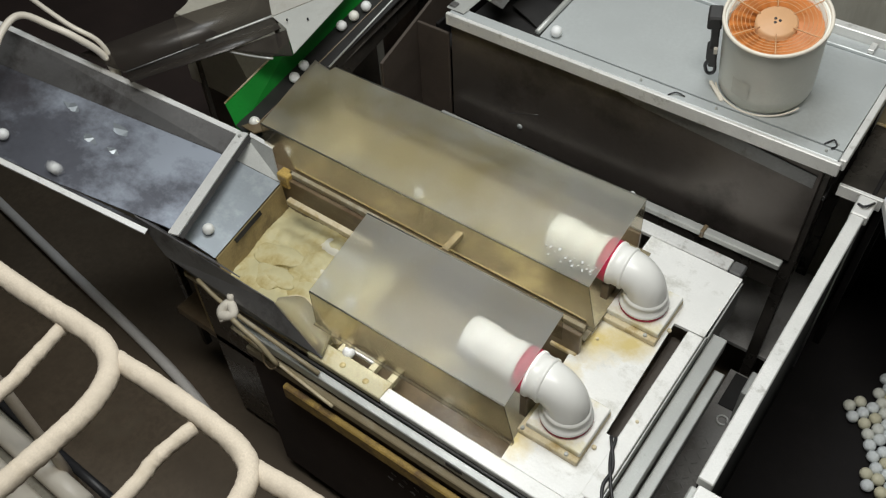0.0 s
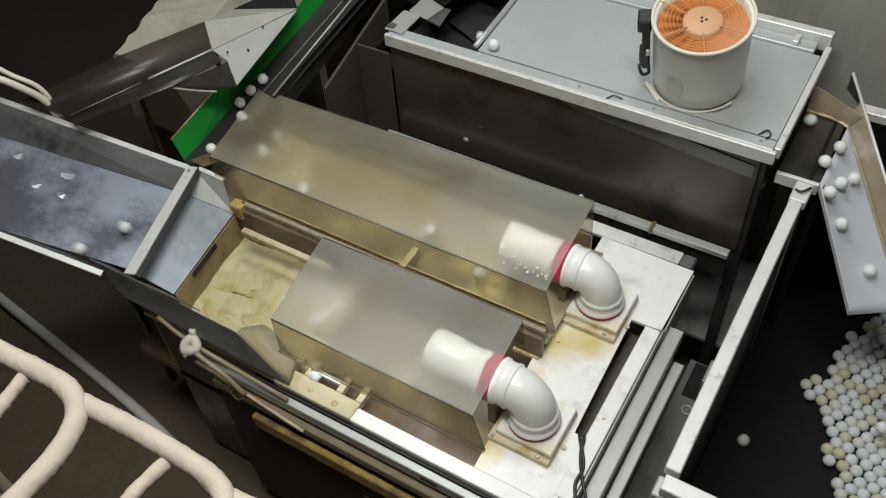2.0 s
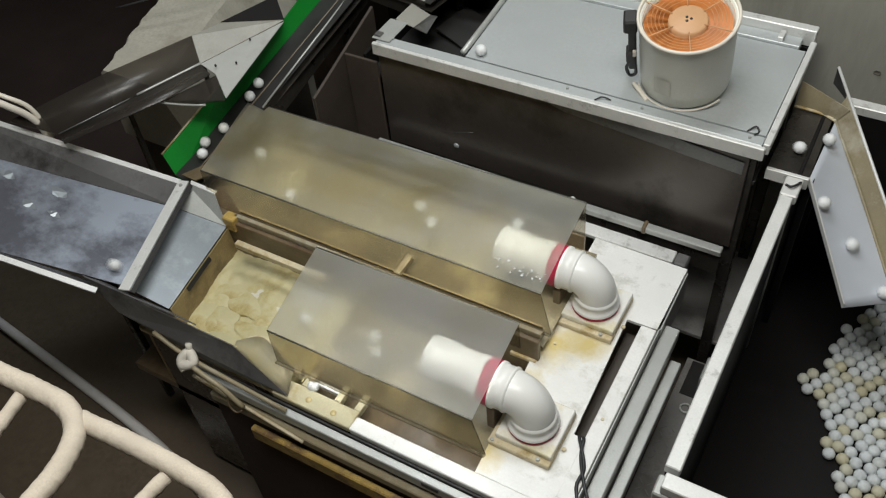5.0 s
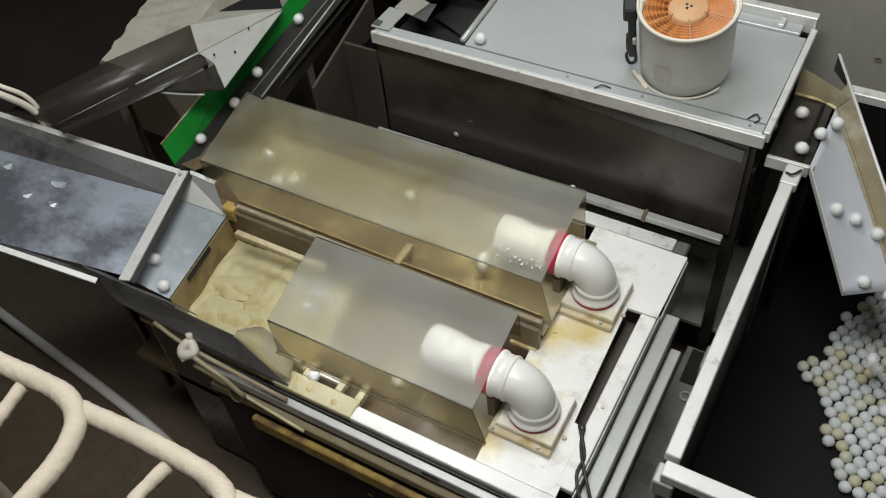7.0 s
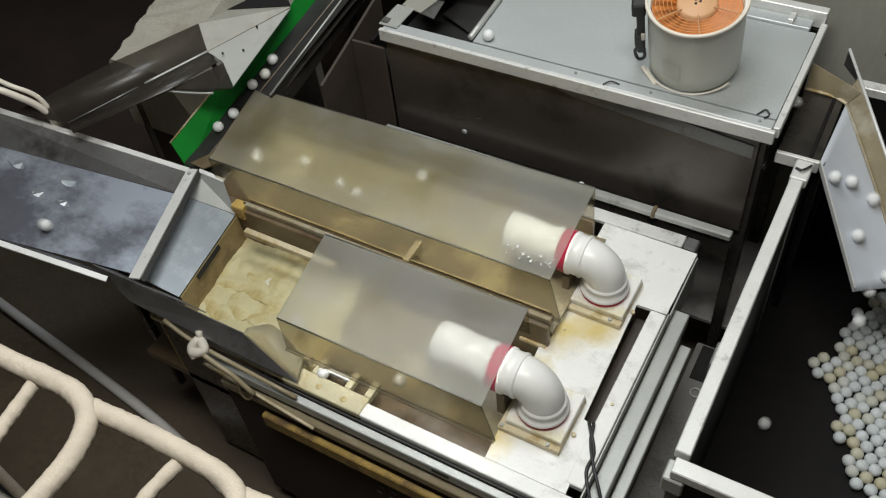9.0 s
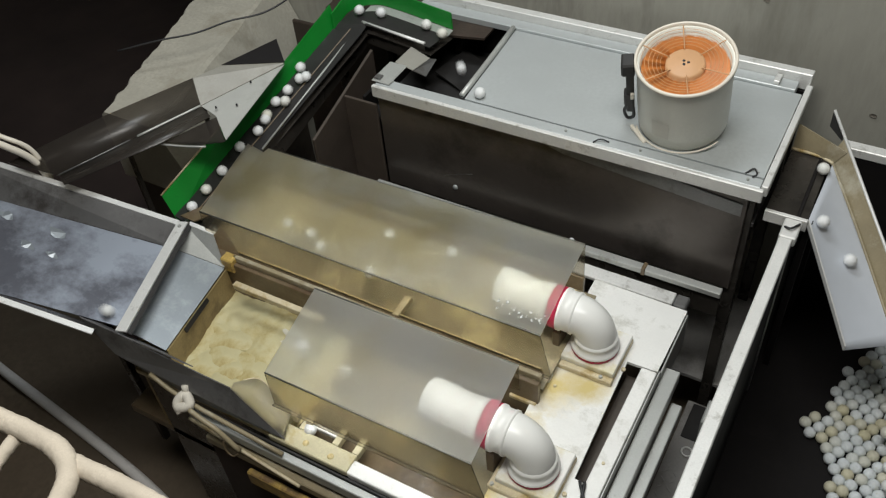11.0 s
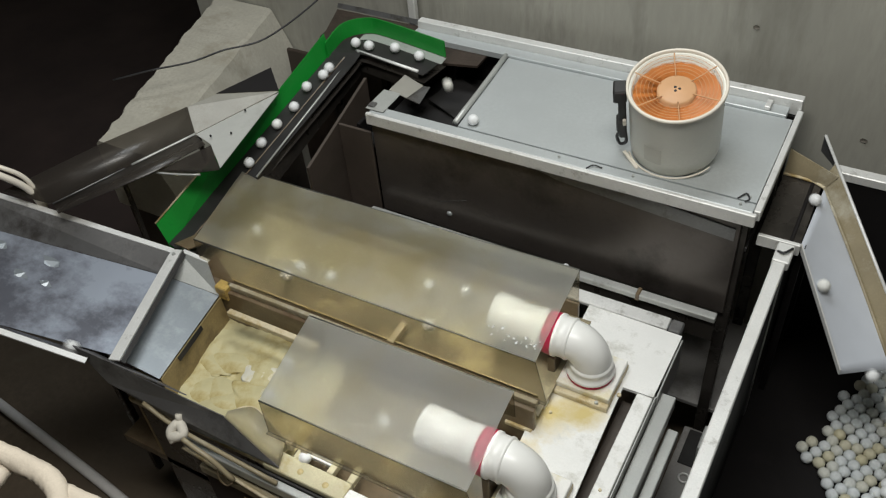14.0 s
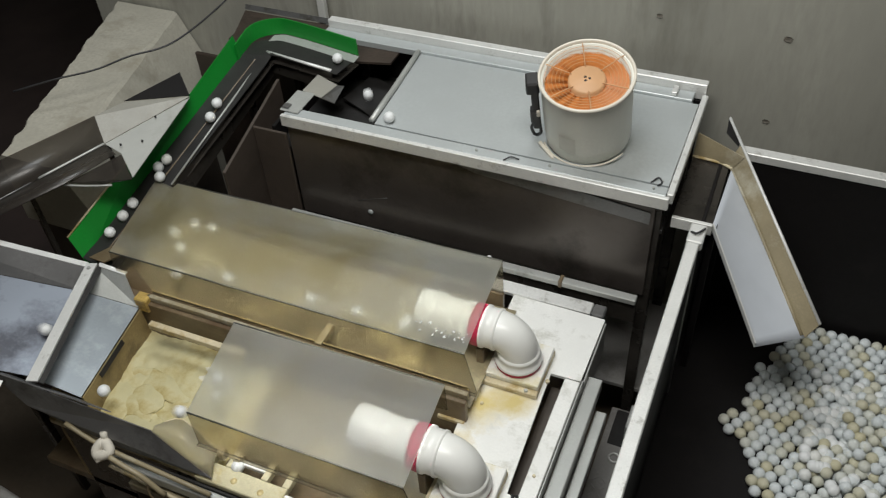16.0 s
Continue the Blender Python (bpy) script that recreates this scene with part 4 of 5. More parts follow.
    tube("hose", RIM, w, [(-1.07, -1.36, 0.82), (-1.14, -1.16, 1.02), (-1.20, -1.04, 1.09), (-1.19, -0.95, 1.12), (-1.06, -0.915, 1.10), (-1.0, -0.875, 1.05), (-0.97, -0.82, 0.95), (-0.96, -0.80, 0.80)], 0.013, 10, 6)
    tube("hose", RIM, w, [(-1.75, -0.70, 0.96), (-1.32, -0.84, 1.10), (-1.06, -0.86, 1.08), (-0.98, -0.81, 1.0), (-0.97, -0.79, 0.85)], 0.009, 10, 6)


def return_chute():
    r = thing("return_chute", "scratched clear V-shaped return chute over the feed chute", "chute")
    e1 = [(-1.035, -0.880, 0.97), (-0.882, -0.530, 0.99), (-0.688, -0.232, 1.025)]
    va = [(-0.890, -0.805, 0.90), (-0.752, -0.557, 0.93), (-0.607, -0.305, 0.962)]
    e2 = [(-0.806, -0.848, 0.92), (-0.619, -0.528, 0.94), (-0.525, -0.342, 0.965)]
    strip("upper_face", CLEAR, r, va, e1, 0.004, "", True)
    strip("lower_face", CLEAR, r, va, e2, 0.004, "", True)
    tube("valley_fold", STEEL_WORN, r, [Vector(p) + Vector((0, 0, 0.003)) for p in va[:2]], 0.003, 6, 3)
    # Bright tube paints the highlight along the upper fold.
    tube("fold_wear", ALU_GREY, r, [Vector(va[1]).lerp(Vector(va[2]), q) + Vector((0, 0, 0.004)) for q in (0.1, 0.5, 1.0)], 0.005, 6, 3, "bright line painting the fold's highlight")
    sheet("mouth_sheet", MOUTH, r, [(-0.690, -0.235, 1.026), (-0.609, -0.300, 0.964), (-0.444, 0.031, 0.998), (-0.654, -0.101, 1.012)], 0.003, "scuffed grey sheet at the mouth")
    sheet("mouth_sheet", MOUTH_PALE, r, [(-0.609, -0.300, 0.961), (-0.515, -0.325, 0.958), (-0.394, -0.418, 0.948), (-0.446, 0.031, 0.992)], 0.003, "pale sheet at the mouth")
    sheet("mouth_flap", BLACK, r, [(-0.654, -0.101, 1.016), (-0.444, 0.033, 1.002), (-0.536, 0.114, 1.04)], 0.003)
    sheet("lower_flap", CLEAR, r, [(-0.625, -0.510, 0.930), (-0.512, -0.328, 0.956), (-0.398, -0.420, 0.940), (-0.504, -0.462, 0.920)], 0.003)
    tube("stay_wire", ALU_GREY, r, [(-0.63, -0.52, 0.925), (-0.55, -0.49, 0.92), (-0.47, -0.455, 0.918)], 0.004, 6, 3)
    for x, y, z in ((-0.80, -0.55, 0.92), (-0.60, -0.30, 0.96)):
        box("stay", STEEL_DARK, r, x - 0.008, x + 0.008, y - 0.008, y + 0.008, -0.5, z - 0.004, 0.002)
    for x, y, z in ((-0.50, -0.12, 0.987), (-0.47, -0.25, 0.972), (-0.53, -0.30, 0.975)):
        bolt(r, x, y, z, 0.004, WIRE)


# ---- the conveyor with the green guard ----
LINE = [Vector(p) for p in ((-0.56, -0.61, 0.663), (-0.54, -0.51, 0.70), (-0.364, 0.345, 1.03), (-0.35, 0.415, 1.045), (-0.30, 0.455, 1.05), (-0.22, 0.46, 1.05), (0.08, 0.415, 1.05))]


def beside(i, off, dz):
    a, b = LINE[max(i - 1, 0)], LINE[min(i + 1, len(LINE) - 1)]
    d = (b - a).normalized()
    return LINE[i] + Vector((-d.y, d.x, 0)).normalized() * off + Vector((0, 0, dz))


def conveyor():
    c = thing("belt_conveyor", "inclined black belt conveyor with a bright green side guard", "conveyor")
    n = len(LINE)
    strip("belt", RUBBER_SHADE, c, [beside(i, 0.040, -0.024) for i in range(n)], [beside(i, -0.100, -0.024) for i in range(n)], 0.004, "black conveyor belt")
    strip("under_tray", STEEL_DARK, c, [beside(i, 0.045, -0.06) for i in range(n)], [beside(i, -0.100, -0.06) for i in range(n)], 0.004)
    strip("belt_side", BROWN, c, [beside(i, -0.036, -0.020) for i in range(3)], [beside(i, -0.040, -0.0215) for i in range(3)], 0.004, "brown worn belt edge")
    # guards
    g0, g1 = beside(0, 0.045, -0.03), beside(2, 0.045, -0.03)
    strip("lower_guard", GREEN, c, [beside(0, 0.030, -0.055), g0.lerp(g1, 0.36)], [beside(0, 0.085, 0.055), g0.lerp(g1, 0.36) + Vector((-0.022, -0.004, 0.105))], 0.006, "tall bright green guard")
    strip("middle_guard", GREEN, c, [g0.lerp(g1, 0.34), g0.lerp(g1, 1.0)], [g0.lerp(g1, 0.34) + Vector((-0.012, 0, 0.062)), g0.lerp(g1, 1.0) + Vector((-0.022, 0, 0.088))], 0.006, "bright green guard")
    arc = smooth_line([g1 + Vector((0.004, -0.03, -0.004)), beside(3, 0.05, -0.02), beside(4, 0.062, -0.02), beside(5, 0.055, -0.018), beside(6, 0.05, -0.018)], 6)
    strip("curved_guard", GREEN, c, arc, [p + Vector((-0.006, 0.006, 0.068)) for p in arc], 0.006, "curved bright green guard")
    strip("curve_floor", ALU_GREY, c, [p + Vector((0.004, -0.004, -0.003)) for p in arc[11:]], [p + Vector((0.006, -0.052, -0.003)) for p in arc[11:]], 0.002, "worn grey metal strip")
    tube("guard_edge", CREAM, c, [beside(0, 0.09, 0.057), g0.lerp(g1, 0.36) + Vector((-0.024, -0.004, 0.107))], 0.004, 6, 1)
    tube("guard_edge", OCHRE, c, [g0.lerp(g1, 0.36) + Vector((0.085, -0.004, -0.004)), g1 + Vector((0.075, -0.01, 0))], 0.005, 6, 1)
    # inner rail
    r0, r1, r2 = Vector((-0.382, -0.251, 0.80)), Vector((-0.298, 0.392, 1.022)), Vector((0.034, 0.33, 1.03))
    tube("inner_rail", ALU_GREY, c, [r0 + (r0 - r1) * 0.02, r1], 0.0042, 8, 1, "thin bright inner rail")
    tube("top_rail", ALU, c, [r1 + Vector((0.01, -0.01, 0)), r2], 0.0075, 8, 1, "thin bright top rail")
    strip("inner_side", STEEL_DARK, c, [r0 + (r0 - r1) * 0.02, r1], [r0 + (r0 - r1) * 0.02 + Vector((0, 0, -0.12)), r1 + Vector((0, 0, -0.12))], 0.004)
    strip("top_side", STEEL_DARK, c, [r1, r2], [r1 + Vector((0, 0, -0.10)), r2 + Vector((0, 0, -0.10))], 0.004)
    sheet("clear_bracket", CLEAR, c, [(-0.36, 0.20, 0.93), (-0.33, 0.20, 0.92), (-0.26, 0.37, 0.98), (-0.29, 0.39, 1.0)], 0.003)
    sheet("clear_bracket", CLEAR, c, [(-0.42, 0.05, 0.84), (-0.38, 0.05, 0.83), (-0.36, 0.16, 0.87), (-0.40, 0.17, 0.89)], 0.003)
    sheet("corner_plate", DARK_BROWN, c, [(-0.50, 0.36, 0.985), (0.20, 0.52, 0.985), (0.20, 0.655, 0.985), (-0.17, 0.715, 0.985), (-0.62, 0.715, 0.985)], 0.01, "dark plate behind the curved guard")
    strip("corner_edge", STEEL_WORN, c, [(-0.62, 0.717, 0.99), (-0.168, 0.717, 0.99)], [(-0.62, 0.727, 1.01), (-0.168, 0.727, 1.01)], 0.004)
    box("drive_box", STEEL_DARK, c, -0.58, -0.40, 0.50, 0.70, 0.82, 0.97, 0.006)
    for x, y, z in ((-0.52, -0.4, 0.66), (-0.37, 0.3, 0.93), (-0.25, 0.5, 0.98)):
        box("conveyor_leg", STEEL_DARK, c, x - 0.015, x + 0.015, y - 0.015, y + 0.015, -0.5, z, 0.003)
    sheet("inlet_plate", BROWN, c, [(-0.54, -0.62, 0.68), (-0.46, -0.63, 0.69), (-0.41, -0.55, 0.69), (-0.49, -0.53, 0.68)], 0.005)
    # dark inner panels between belt and table
    d = thing("inner_panel", "dark brown stained panel between conveyor and table", "panel")
    strip("panel_board", DARK_BROWN_LIT, d, [(-0.2, -0.165, 0.827), (-0.2, 0.06, 0.897), (-0.2, 0.29, 0.968)], [(-0.2, -0.165, -0.4), (-0.2, 0.06, -0.4), (-0.2, 0.29, -0.4)], 0.012)
    box("panel_end", DARK_BROWN_LIT, d, -0.193, -0.04, 0.055, 0.067, -0.4, 0.895, 0.003)
    box("panel_back", DARK_BROWN, d, -0.86, -0.10, 0.58, 0.60, -0.5, 0.80, 0.004)
    box("panel_foot", STEEL_DARK, d, -0.23, -0.17, -0.165, 0.29, -0.5, -0.4, 0.003)


# ---- the bin with the clean balls ----
def ball_bin():
    b = thing("ball_bin", "black lined ball bin with a bright aluminium frame", "bin")
    box("frame_side", ALU, b, 1.525, 1.565, -1.085, -0.03, 0.865, 0.9, 0.003, "scuffed bright aluminium rail")
    box("frame_front", ALU, b, 1.535, 3.2, -1.145, -1.10, 0.865, 0.9, 0.003)
    box("frame_back", ALU, b, 1.60, 3.2, 0.50, 0.545, 0.865, 0.9, 0.003)
    box("frame_east", ALU, b, 3.16, 3.2, -1.10, 0.50, 0.865, 0.9, 0.003)
    box("corner_joint", ALU_GREY, b, 1.518, 1.572, -1.15, -1.09, 0.80, 0.862, 0.004)
    box("corner_plate", ALU, b, 1.522, 1.575, -0.03, 0.06, 0.868, 0.905, 0.004)
    tube("joint_wire", WIRE, b, [(1.53, 0.01, 0.908), (1.55, 0.0, 0.916), (1.57, 0.035, 0.912)], 0.004, 6, 4)
    for x, y in ((1.53, -1.14), (1.53, -0.03), (3.16, -1.14), (3.16, 0.5)):
        box("post", STEEL_WORN, b, x, x + 0.035, y, y + 0.035, -0.5, 0.862, 0.003)
    box("liner_side", BLACK, b, 1.548, 1.560, -1.10, 0.50, 0.06, 0.863, 0.002)
    box("liner_front", BLACK, b, 1.56, 3.18, -1.112, -1.10, 0.06, 0.863, 0.002)
    box("liner_back", BLACK, b, 1.56, 3.18, 0.505, 0.517, 0.06, 0.863, 0.002)
    box("liner_east", BLACK, b, 3.165, 3.177, -1.10, 0.505, 0.06, 0.863, 0.002)
    box("bin_floor", BLACK, b, 1.55, 3.18, -1.11, 0.517, 0.06, 0.099, 0.002, "black bin floor")
    box("outer_panel", STEEL_DARK, b, 1.527, 1.536, -1.08, -0.03, -0.4, 0.86, 0.002)
    box("spill_block", ALU_GREY, b, 1.45, 1.50, -0.24, -0.13, -0.10, 0.10, 0.004)


def exit_chute():
    c = thing("exit_chute", "pale sheet-metal chute with yellowed edges into the ball bin", "chute")
    A, B = Vector((1.588, 0.10, 0.862)), Vector((1.596, 0.445, 0.862))
    C, D = Vector((1.960, -0.035, 0.60)), Vector((1.811, -0.135, 0.60))
    sheet("slide", CHUTE, c, [A, D, C, B], 0.004, "pale blue-white slide", 14, 0.0).data.polygons.foreach_set("use_smooth", [True] * 225)
    # right wall, yellowed inside
    W0, W1 = Vector((1.545, 0.582, 0.98)), Vector((1.992, -0.018, 0.660))
    strip("side_wall", TAN, c, [B + Vector((-0.02, 0.03, 0)), B.lerp(C, 0.5), C], [W0.lerp(W1, 0.14), W0.lerp(W1, 0.56), W1], 0.004, "tan stained side wall")
    tube("wall_edge", ALU, c, [W0, W0.lerp(W1, 0.5), W1], 0.0055, 6, 1, "bright folded edge")
    tube("glue_bead", TAN, c, [B + Vector((-0.008, 0.004, 0.004)), B.lerp(C, 0.4) + Vector((-0.002, 0, 0.004)), C + Vector((-0.012, 0.002, 0.004))], 0.006, 6, 4)
    strip("left_lip", ALU, c, [A, D], [A + Vector((0, 0, 0.022)), D + Vector((0, 0, 0.022))], 0.005, "bright turned-up lip")
    # outlet box behind the slide
    box("outlet_floor", STEEL_DARK, c, 1.45, 1.585, 0.105, 0.47, 0.845, 0.858, 0.002, "dark outlet floor")
    box("outlet_lip", ALU, c, 1.452, 1.588, 0.085, 0.10, 0.84, 0.885, 0.002)
    strip("outlet_back", TAN, c, [(1.452, 0.475, 0.86), (1.60, 0.452, 0.862)], [(1.452, 0.50, 0.95), (1.628, 0.458, 0.91)], 0.006, "yellowed back plate")
    tube("outlet_bead", CREAM, c, [(1.45, 0.47, 0.862), (1.52, 0.462, 0.866), (1.56, 0.46, 0.862), (1.595, 0.44, 0.864)], 0.006, 6, 5)
    sheet("top_fin", STEEL_WORN, c, [(1.545, 0.582, 0.98), (1.545, 0.60, 0.90), (1.60, 0.53, 0.90), (1.60, 0.515, 0.94)], 0.003)
    for x, y, z in ((1.60, 0.40, 0.855), (1.59, 0.13, 0.855)):
        box("chute_bracket", BLACK, c, x - 0.012, x + 0.012, y - 0.012, y + 0.012, 0.1005, z - 0.004, 0.002)


def handrail():
    h = thing("handrail", "cloth-wrapped steel guard rail with rounded loops", "railing", at=pose(0, 0.021, 0))
    z = 1.5
    k = dict(ridge=0.0026, pitch=0.021)
    tube("top_rail", CLOTH, h, [(-0.6, -1.85, z), (0.0, -1.848, z), (0.30, -1.845, z), (0.45, -1.838, z), (0.53, -1.842, z), (0.585, -1.875, z), (0.612, -1.94, z), (0.617, -2.02, z), (0.613, -2.15, z), (0.60, -2.35, z)], 0.0212, 16, 34, **k)
    tube("long_rail", CLOTH, h, [(0.56, -1.846, z - 0.012), (0.70, -1.842, z), (0.83, -1.842, z), (0.90, -1.848, z), (0.945, -1.870, z), (0.968, -1.92, z), (0.972, -2.0, z), (0.97, -2.3, z)], 0.0198, 16, 26, **k)
    tube("end_rail", CLOTH, h, [(0.94, -1.858, z - 0.014), (1.10, -1.848, z - 0.004), (1.35, -1.848, z), (1.8, -1.85, z)], 0.0198, 16, 40, **k)
    tube("end_loop", CLOTH, h, [(0.955, -1.935, z - 0.02), (1.00, -1.915, z - 0.02), (1.06, -1.93, z - 0.02), (1.08, -2.0, z - 0.02)], 0.014, 12, 12, **k)
    tube("rung", CLOTH, h, [(0.415, -1.858, z - 0.012), (0.428, -1.94, z - 0.014), (0.44, -2.03, z - 0.014), (0.445, -2.4, z - 0.014)], 0.0145, 12, 26, **k)
    tube("rung", CLOTH, h, [(0.795, -1.86, z - 0.012), (0.785, -1.94, z - 0.014), (0.795, -2.03, z - 0.014), (0.80, -2.4, z - 0.014)], 0.0145, 12, 26, **k)
    for x in (-0.58, 1.75):
        tube("stanchion", CLOTH, h, [(x, -1.85, z), (x, -1.85, 0.4), (x, -1.85, -0.5)], 0.02, 10, 2)
    s = thing("low_pipes", "pale grey pipes and slab below the handrail", "pipe rack")
    sheet("slab", CONCRETE, s, [(-1.5, -1.80, -0.30), (-0.62, -1.80, -0.30), (-0.30, -2.4, -0.30), (-1.5, -2.4, -0.30)], 0.2)
    tube("pipe", RIM, s, [(-1.6, -1.86, -0.24), (-0.95, -1.87, -0.24), (-0.4, -1.88, -0.24)], 0.045, 14, 3)
    tube("pipe", WIRE, s, [(-1.6, -1.775, -0.27), (-0.95, -1.79, -0.27), (-0.35, -1.80, -0.27)], 0.02, 10, 3)
    tube("pipe", RIM, s, [(-1.6, -2.0, -0.235), (-0.9, -2.0, -0.235), (-0.3, -2.02, -0.235)], 0.055, 14, 3)


# ---- golf balls ----
BR = 0.0213
ball_mesh = bpy.data.meshes.new("golf_ball")
_b = bmesh.new()
bmesh.ops.create_icosphere(_b, subdivisions=3, radius=BR)
_b.to_mesh(ball_mesh)
_b.free()
ball_mesh.materials.append(BALL)
ball_mesh.polygons.foreach_set("use_smooth", [True] * len(ball_mesh.polygons))

aged_mesh = ball_mesh.copy()
aged_mesh.materials[0] = BALL_AGED


def golf_ball(p, label, group, mesh=None):
    ob = new("golf_ball", mesh or ball_mesh)
    ob.location = p
    return tagged(ob, label, "ball", group)


def heap():
    rnd = random.Random(5)
    spots = []
    step = BR * 2.02
    dy = step * 0.866
    cx, cy, rx, ry = 2.52, -0.020, 0.71, 0.70
    for k in range(4):
        z = 0.101 + BR + k * step * 0.80
        shrink = (0.0, 0.33, 0.46, 0.58)[k]
        for j in range(-32, 33):
            for i in range(-22, 23):
                x = cx + i * step + (j % 2) * step / 2 + (k % 2) * step / 2
                y = cy + j * dy + (k % 2) * dy * 0.66
                e = ((x - cx) / (rx - shrink * 0.75)) ** 2 + ((y - cy) / (ry - shrink)) ** 2 if ry - shrink > 0.1 else 9
                edge = 1.0 + 0.16 * noise.noise(Vector((x * 5, y * 5, k)))
                if e < edge and x < 3.13 and y < 0.475 and y > -1.05:
                    if e > edge - 0.10 and rnd.random() < 0.30:
                        continue
                    j1 = 0.003 + 0.002 * (k > 0)
                    spots.append((Vector((x + rnd.uniform(-j1, j1), y + rnd.uniform(-j1, j1), z + rnd.uniform(-0.003, 0.003) * (k > 0))), k, e))
    # balls hidden deep in the heap are left out
    seen = [s for s in spots if not (s[1] < 2 and s[2] < (0.10, 0.05)[s[1]])]
    seen.sort(key=lambda s: s[0].x + 0.25 * abs(s[0].y) - 0.08 * s[1])
    for p, k, e in seen[:85]:
        golf_ball(p, "white golf ball, slightly yellowed, lying in the black bin", "balls in the bin", aged_mesh)
    me = bpy.data.meshes.new("ball_heap")
    v0 = np.array([v.co for v in ball_mesh.vertices])
    f0 = np.array([p.vertices for p in ball_mesh.polygons])
    rest = seen[85:]
    verts = np.concatenate([v0 + np.array(p) for p, k, e in rest])
    faces = np.concatenate([f0 + i * len(v0) for i in range(len(rest))])
    me.from_pydata(verts.tolist(), [], faces.tolist())
    me.materials.append(BALL_MIXED)
    me.polygons.foreach_set("use_smooth", [True] * len(me.polygons))
    tagged(new("ball_heap", me), "heap of white golf balls filling the bin", "balls", kind="stuff")


def still_balls():
    golf_ball((0.384, 0.130, 1.0 + BR), "white golf ball lying still beside the table hatch", "loose balls")
    golf_ball((0.382, -1.104, 0.478 + BR), "white golf ball caught in the comb slot", "loose balls")
    for x, z in ((0.822, 0.551),):
        s = golf_ball((x, -0.008, z + BR * 0.6), "small grey ball resting on the rail", "loose balls")
        s.scale = (0.6, 0.6, 0.6)


# ---- what moves ----
def along(line, s):
    for a, b in zip(line, line[1:]):
        d = (b - a).length
        if s <= d or b is line[-1]:
            return a + (b - a) * (s / d)
        s -= d


def fly(ob, rows):
    """Keys a ball through (seconds, place) rows, at rest before the first and after the last."""
    rows = [r for r in rows if -0.001 <= r[0] <= 16.001]
    full = ([(0.0, rows[0][1])] if rows[0][0] > 0.01 else []) + rows + ([(16.0, rows[-1][1])] if rows[-1][0] < 15.99 else [])
    walk(ob, [(t, pose(*p)) for t, p in full])


def climb(age):
    """Metres gone along the belt: balls slip on the steep foot, then ride at full speed."""
    return 0.36 * age if age < 0.5 / 0.36 else 0.5 + 0.56 * (age - 0.5 / 0.36)


def belt_balls():
    # distance from the belt line, and the seconds at which balls come up there
    lanes = {
        -0.06: [1.28, 11.28, 14.23],
        -0.05: [1.75],
        -0.04: [-0.13, 9.18, 9.42, 11.45, 14.11, 14.88],
        -0.03: [2.56, 9.74, 11.8, 11.86, 12.79],
        -0.02: [-1.72, -0.78, 3.86, 4.3, 4.68, 6.09, 7.72, 8.28, 9.2, 9.61, 10.35, 10.6, 10.85, 11.1, 12.21],
        -0.01: [-1.61, -0.95, 0.81, 3.68, 5.67, 9.31, 9.55, 10.0, 12.38, 12.55, 14.67, 15.27, 15.44, 15.66],
        0.00: [-1.5, 0.98, 1.15, 5.15, 6.65, 7.55, 7.89, 8.49, 9.44, 12.03, 14.79],
        0.01: [4.54],
        0.02: [9.12],
    }
    total = sum((b - a).length for a, b in zip(LINE, LINE[1:]))
    for n, (t0, off) in enumerate(sorted((t, q) for q, row in lanes.items() for t in row)):
        end = t0 + 0.5 / 0.36 + (total - 0.5) / 0.56
        rows = []
        if t0 > 0:
            # rises out of the channel water on to the belt
            rows += [(max(0, t0 - 0.5), Vector((-0.50, -0.45, 0.49))), (max(0, t0 - 0.25), Vector((-0.50, -0.55, 0.56)))] if t0 > 0.5 else [(0.0, Vector((-0.50, -0.55, 0.56)))]
        t = max(0.0, t0)
        while t < min(end, 16.0):
            p = along(LINE, climb(t - t0))
            q = along(LINE, climb(t - t0) + 0.01)
            d = (q - p).normalized()
            rows.append((t, p + Vector((-d.y, d.x, 0)) * off))
            t += 0.12
        if end >= 16.0:
            p, q = along(LINE, climb(16.0 - t0)), along(LINE, climb(16.0 - t0) + 0.01)
            d = (q - p).normalized()
            rows.append((16.0, p + Vector((-d.y, d.x, 0)) * off))
        if end < 16.0:
            drop = along(LINE, total) + Vector((0, off, 0))
            for dt in (0.0, 0.08, 0.16, 0.24, 0.30):
                if end + dt >= 0:
                    rows.append((end + dt, drop + Vector((0.55 * dt, -0.25 * dt, max(-4.9 * dt * dt, 0.845 - drop.z)))))
            rows.append((max(0.0, end + 0.30) + 0.5, Vector((0.34 + 0.045 * (n % 20), 0.14 + 0.045 * (n // 20), 0.822 + BR))))
        if not [r for r in rows if r[0] <= 16.0]:
            continue
        ob = golf_ball(rows[0][1], "white golf ball riding up the black conveyor belt", "balls on the conveyor")
        fly(ob, rows)


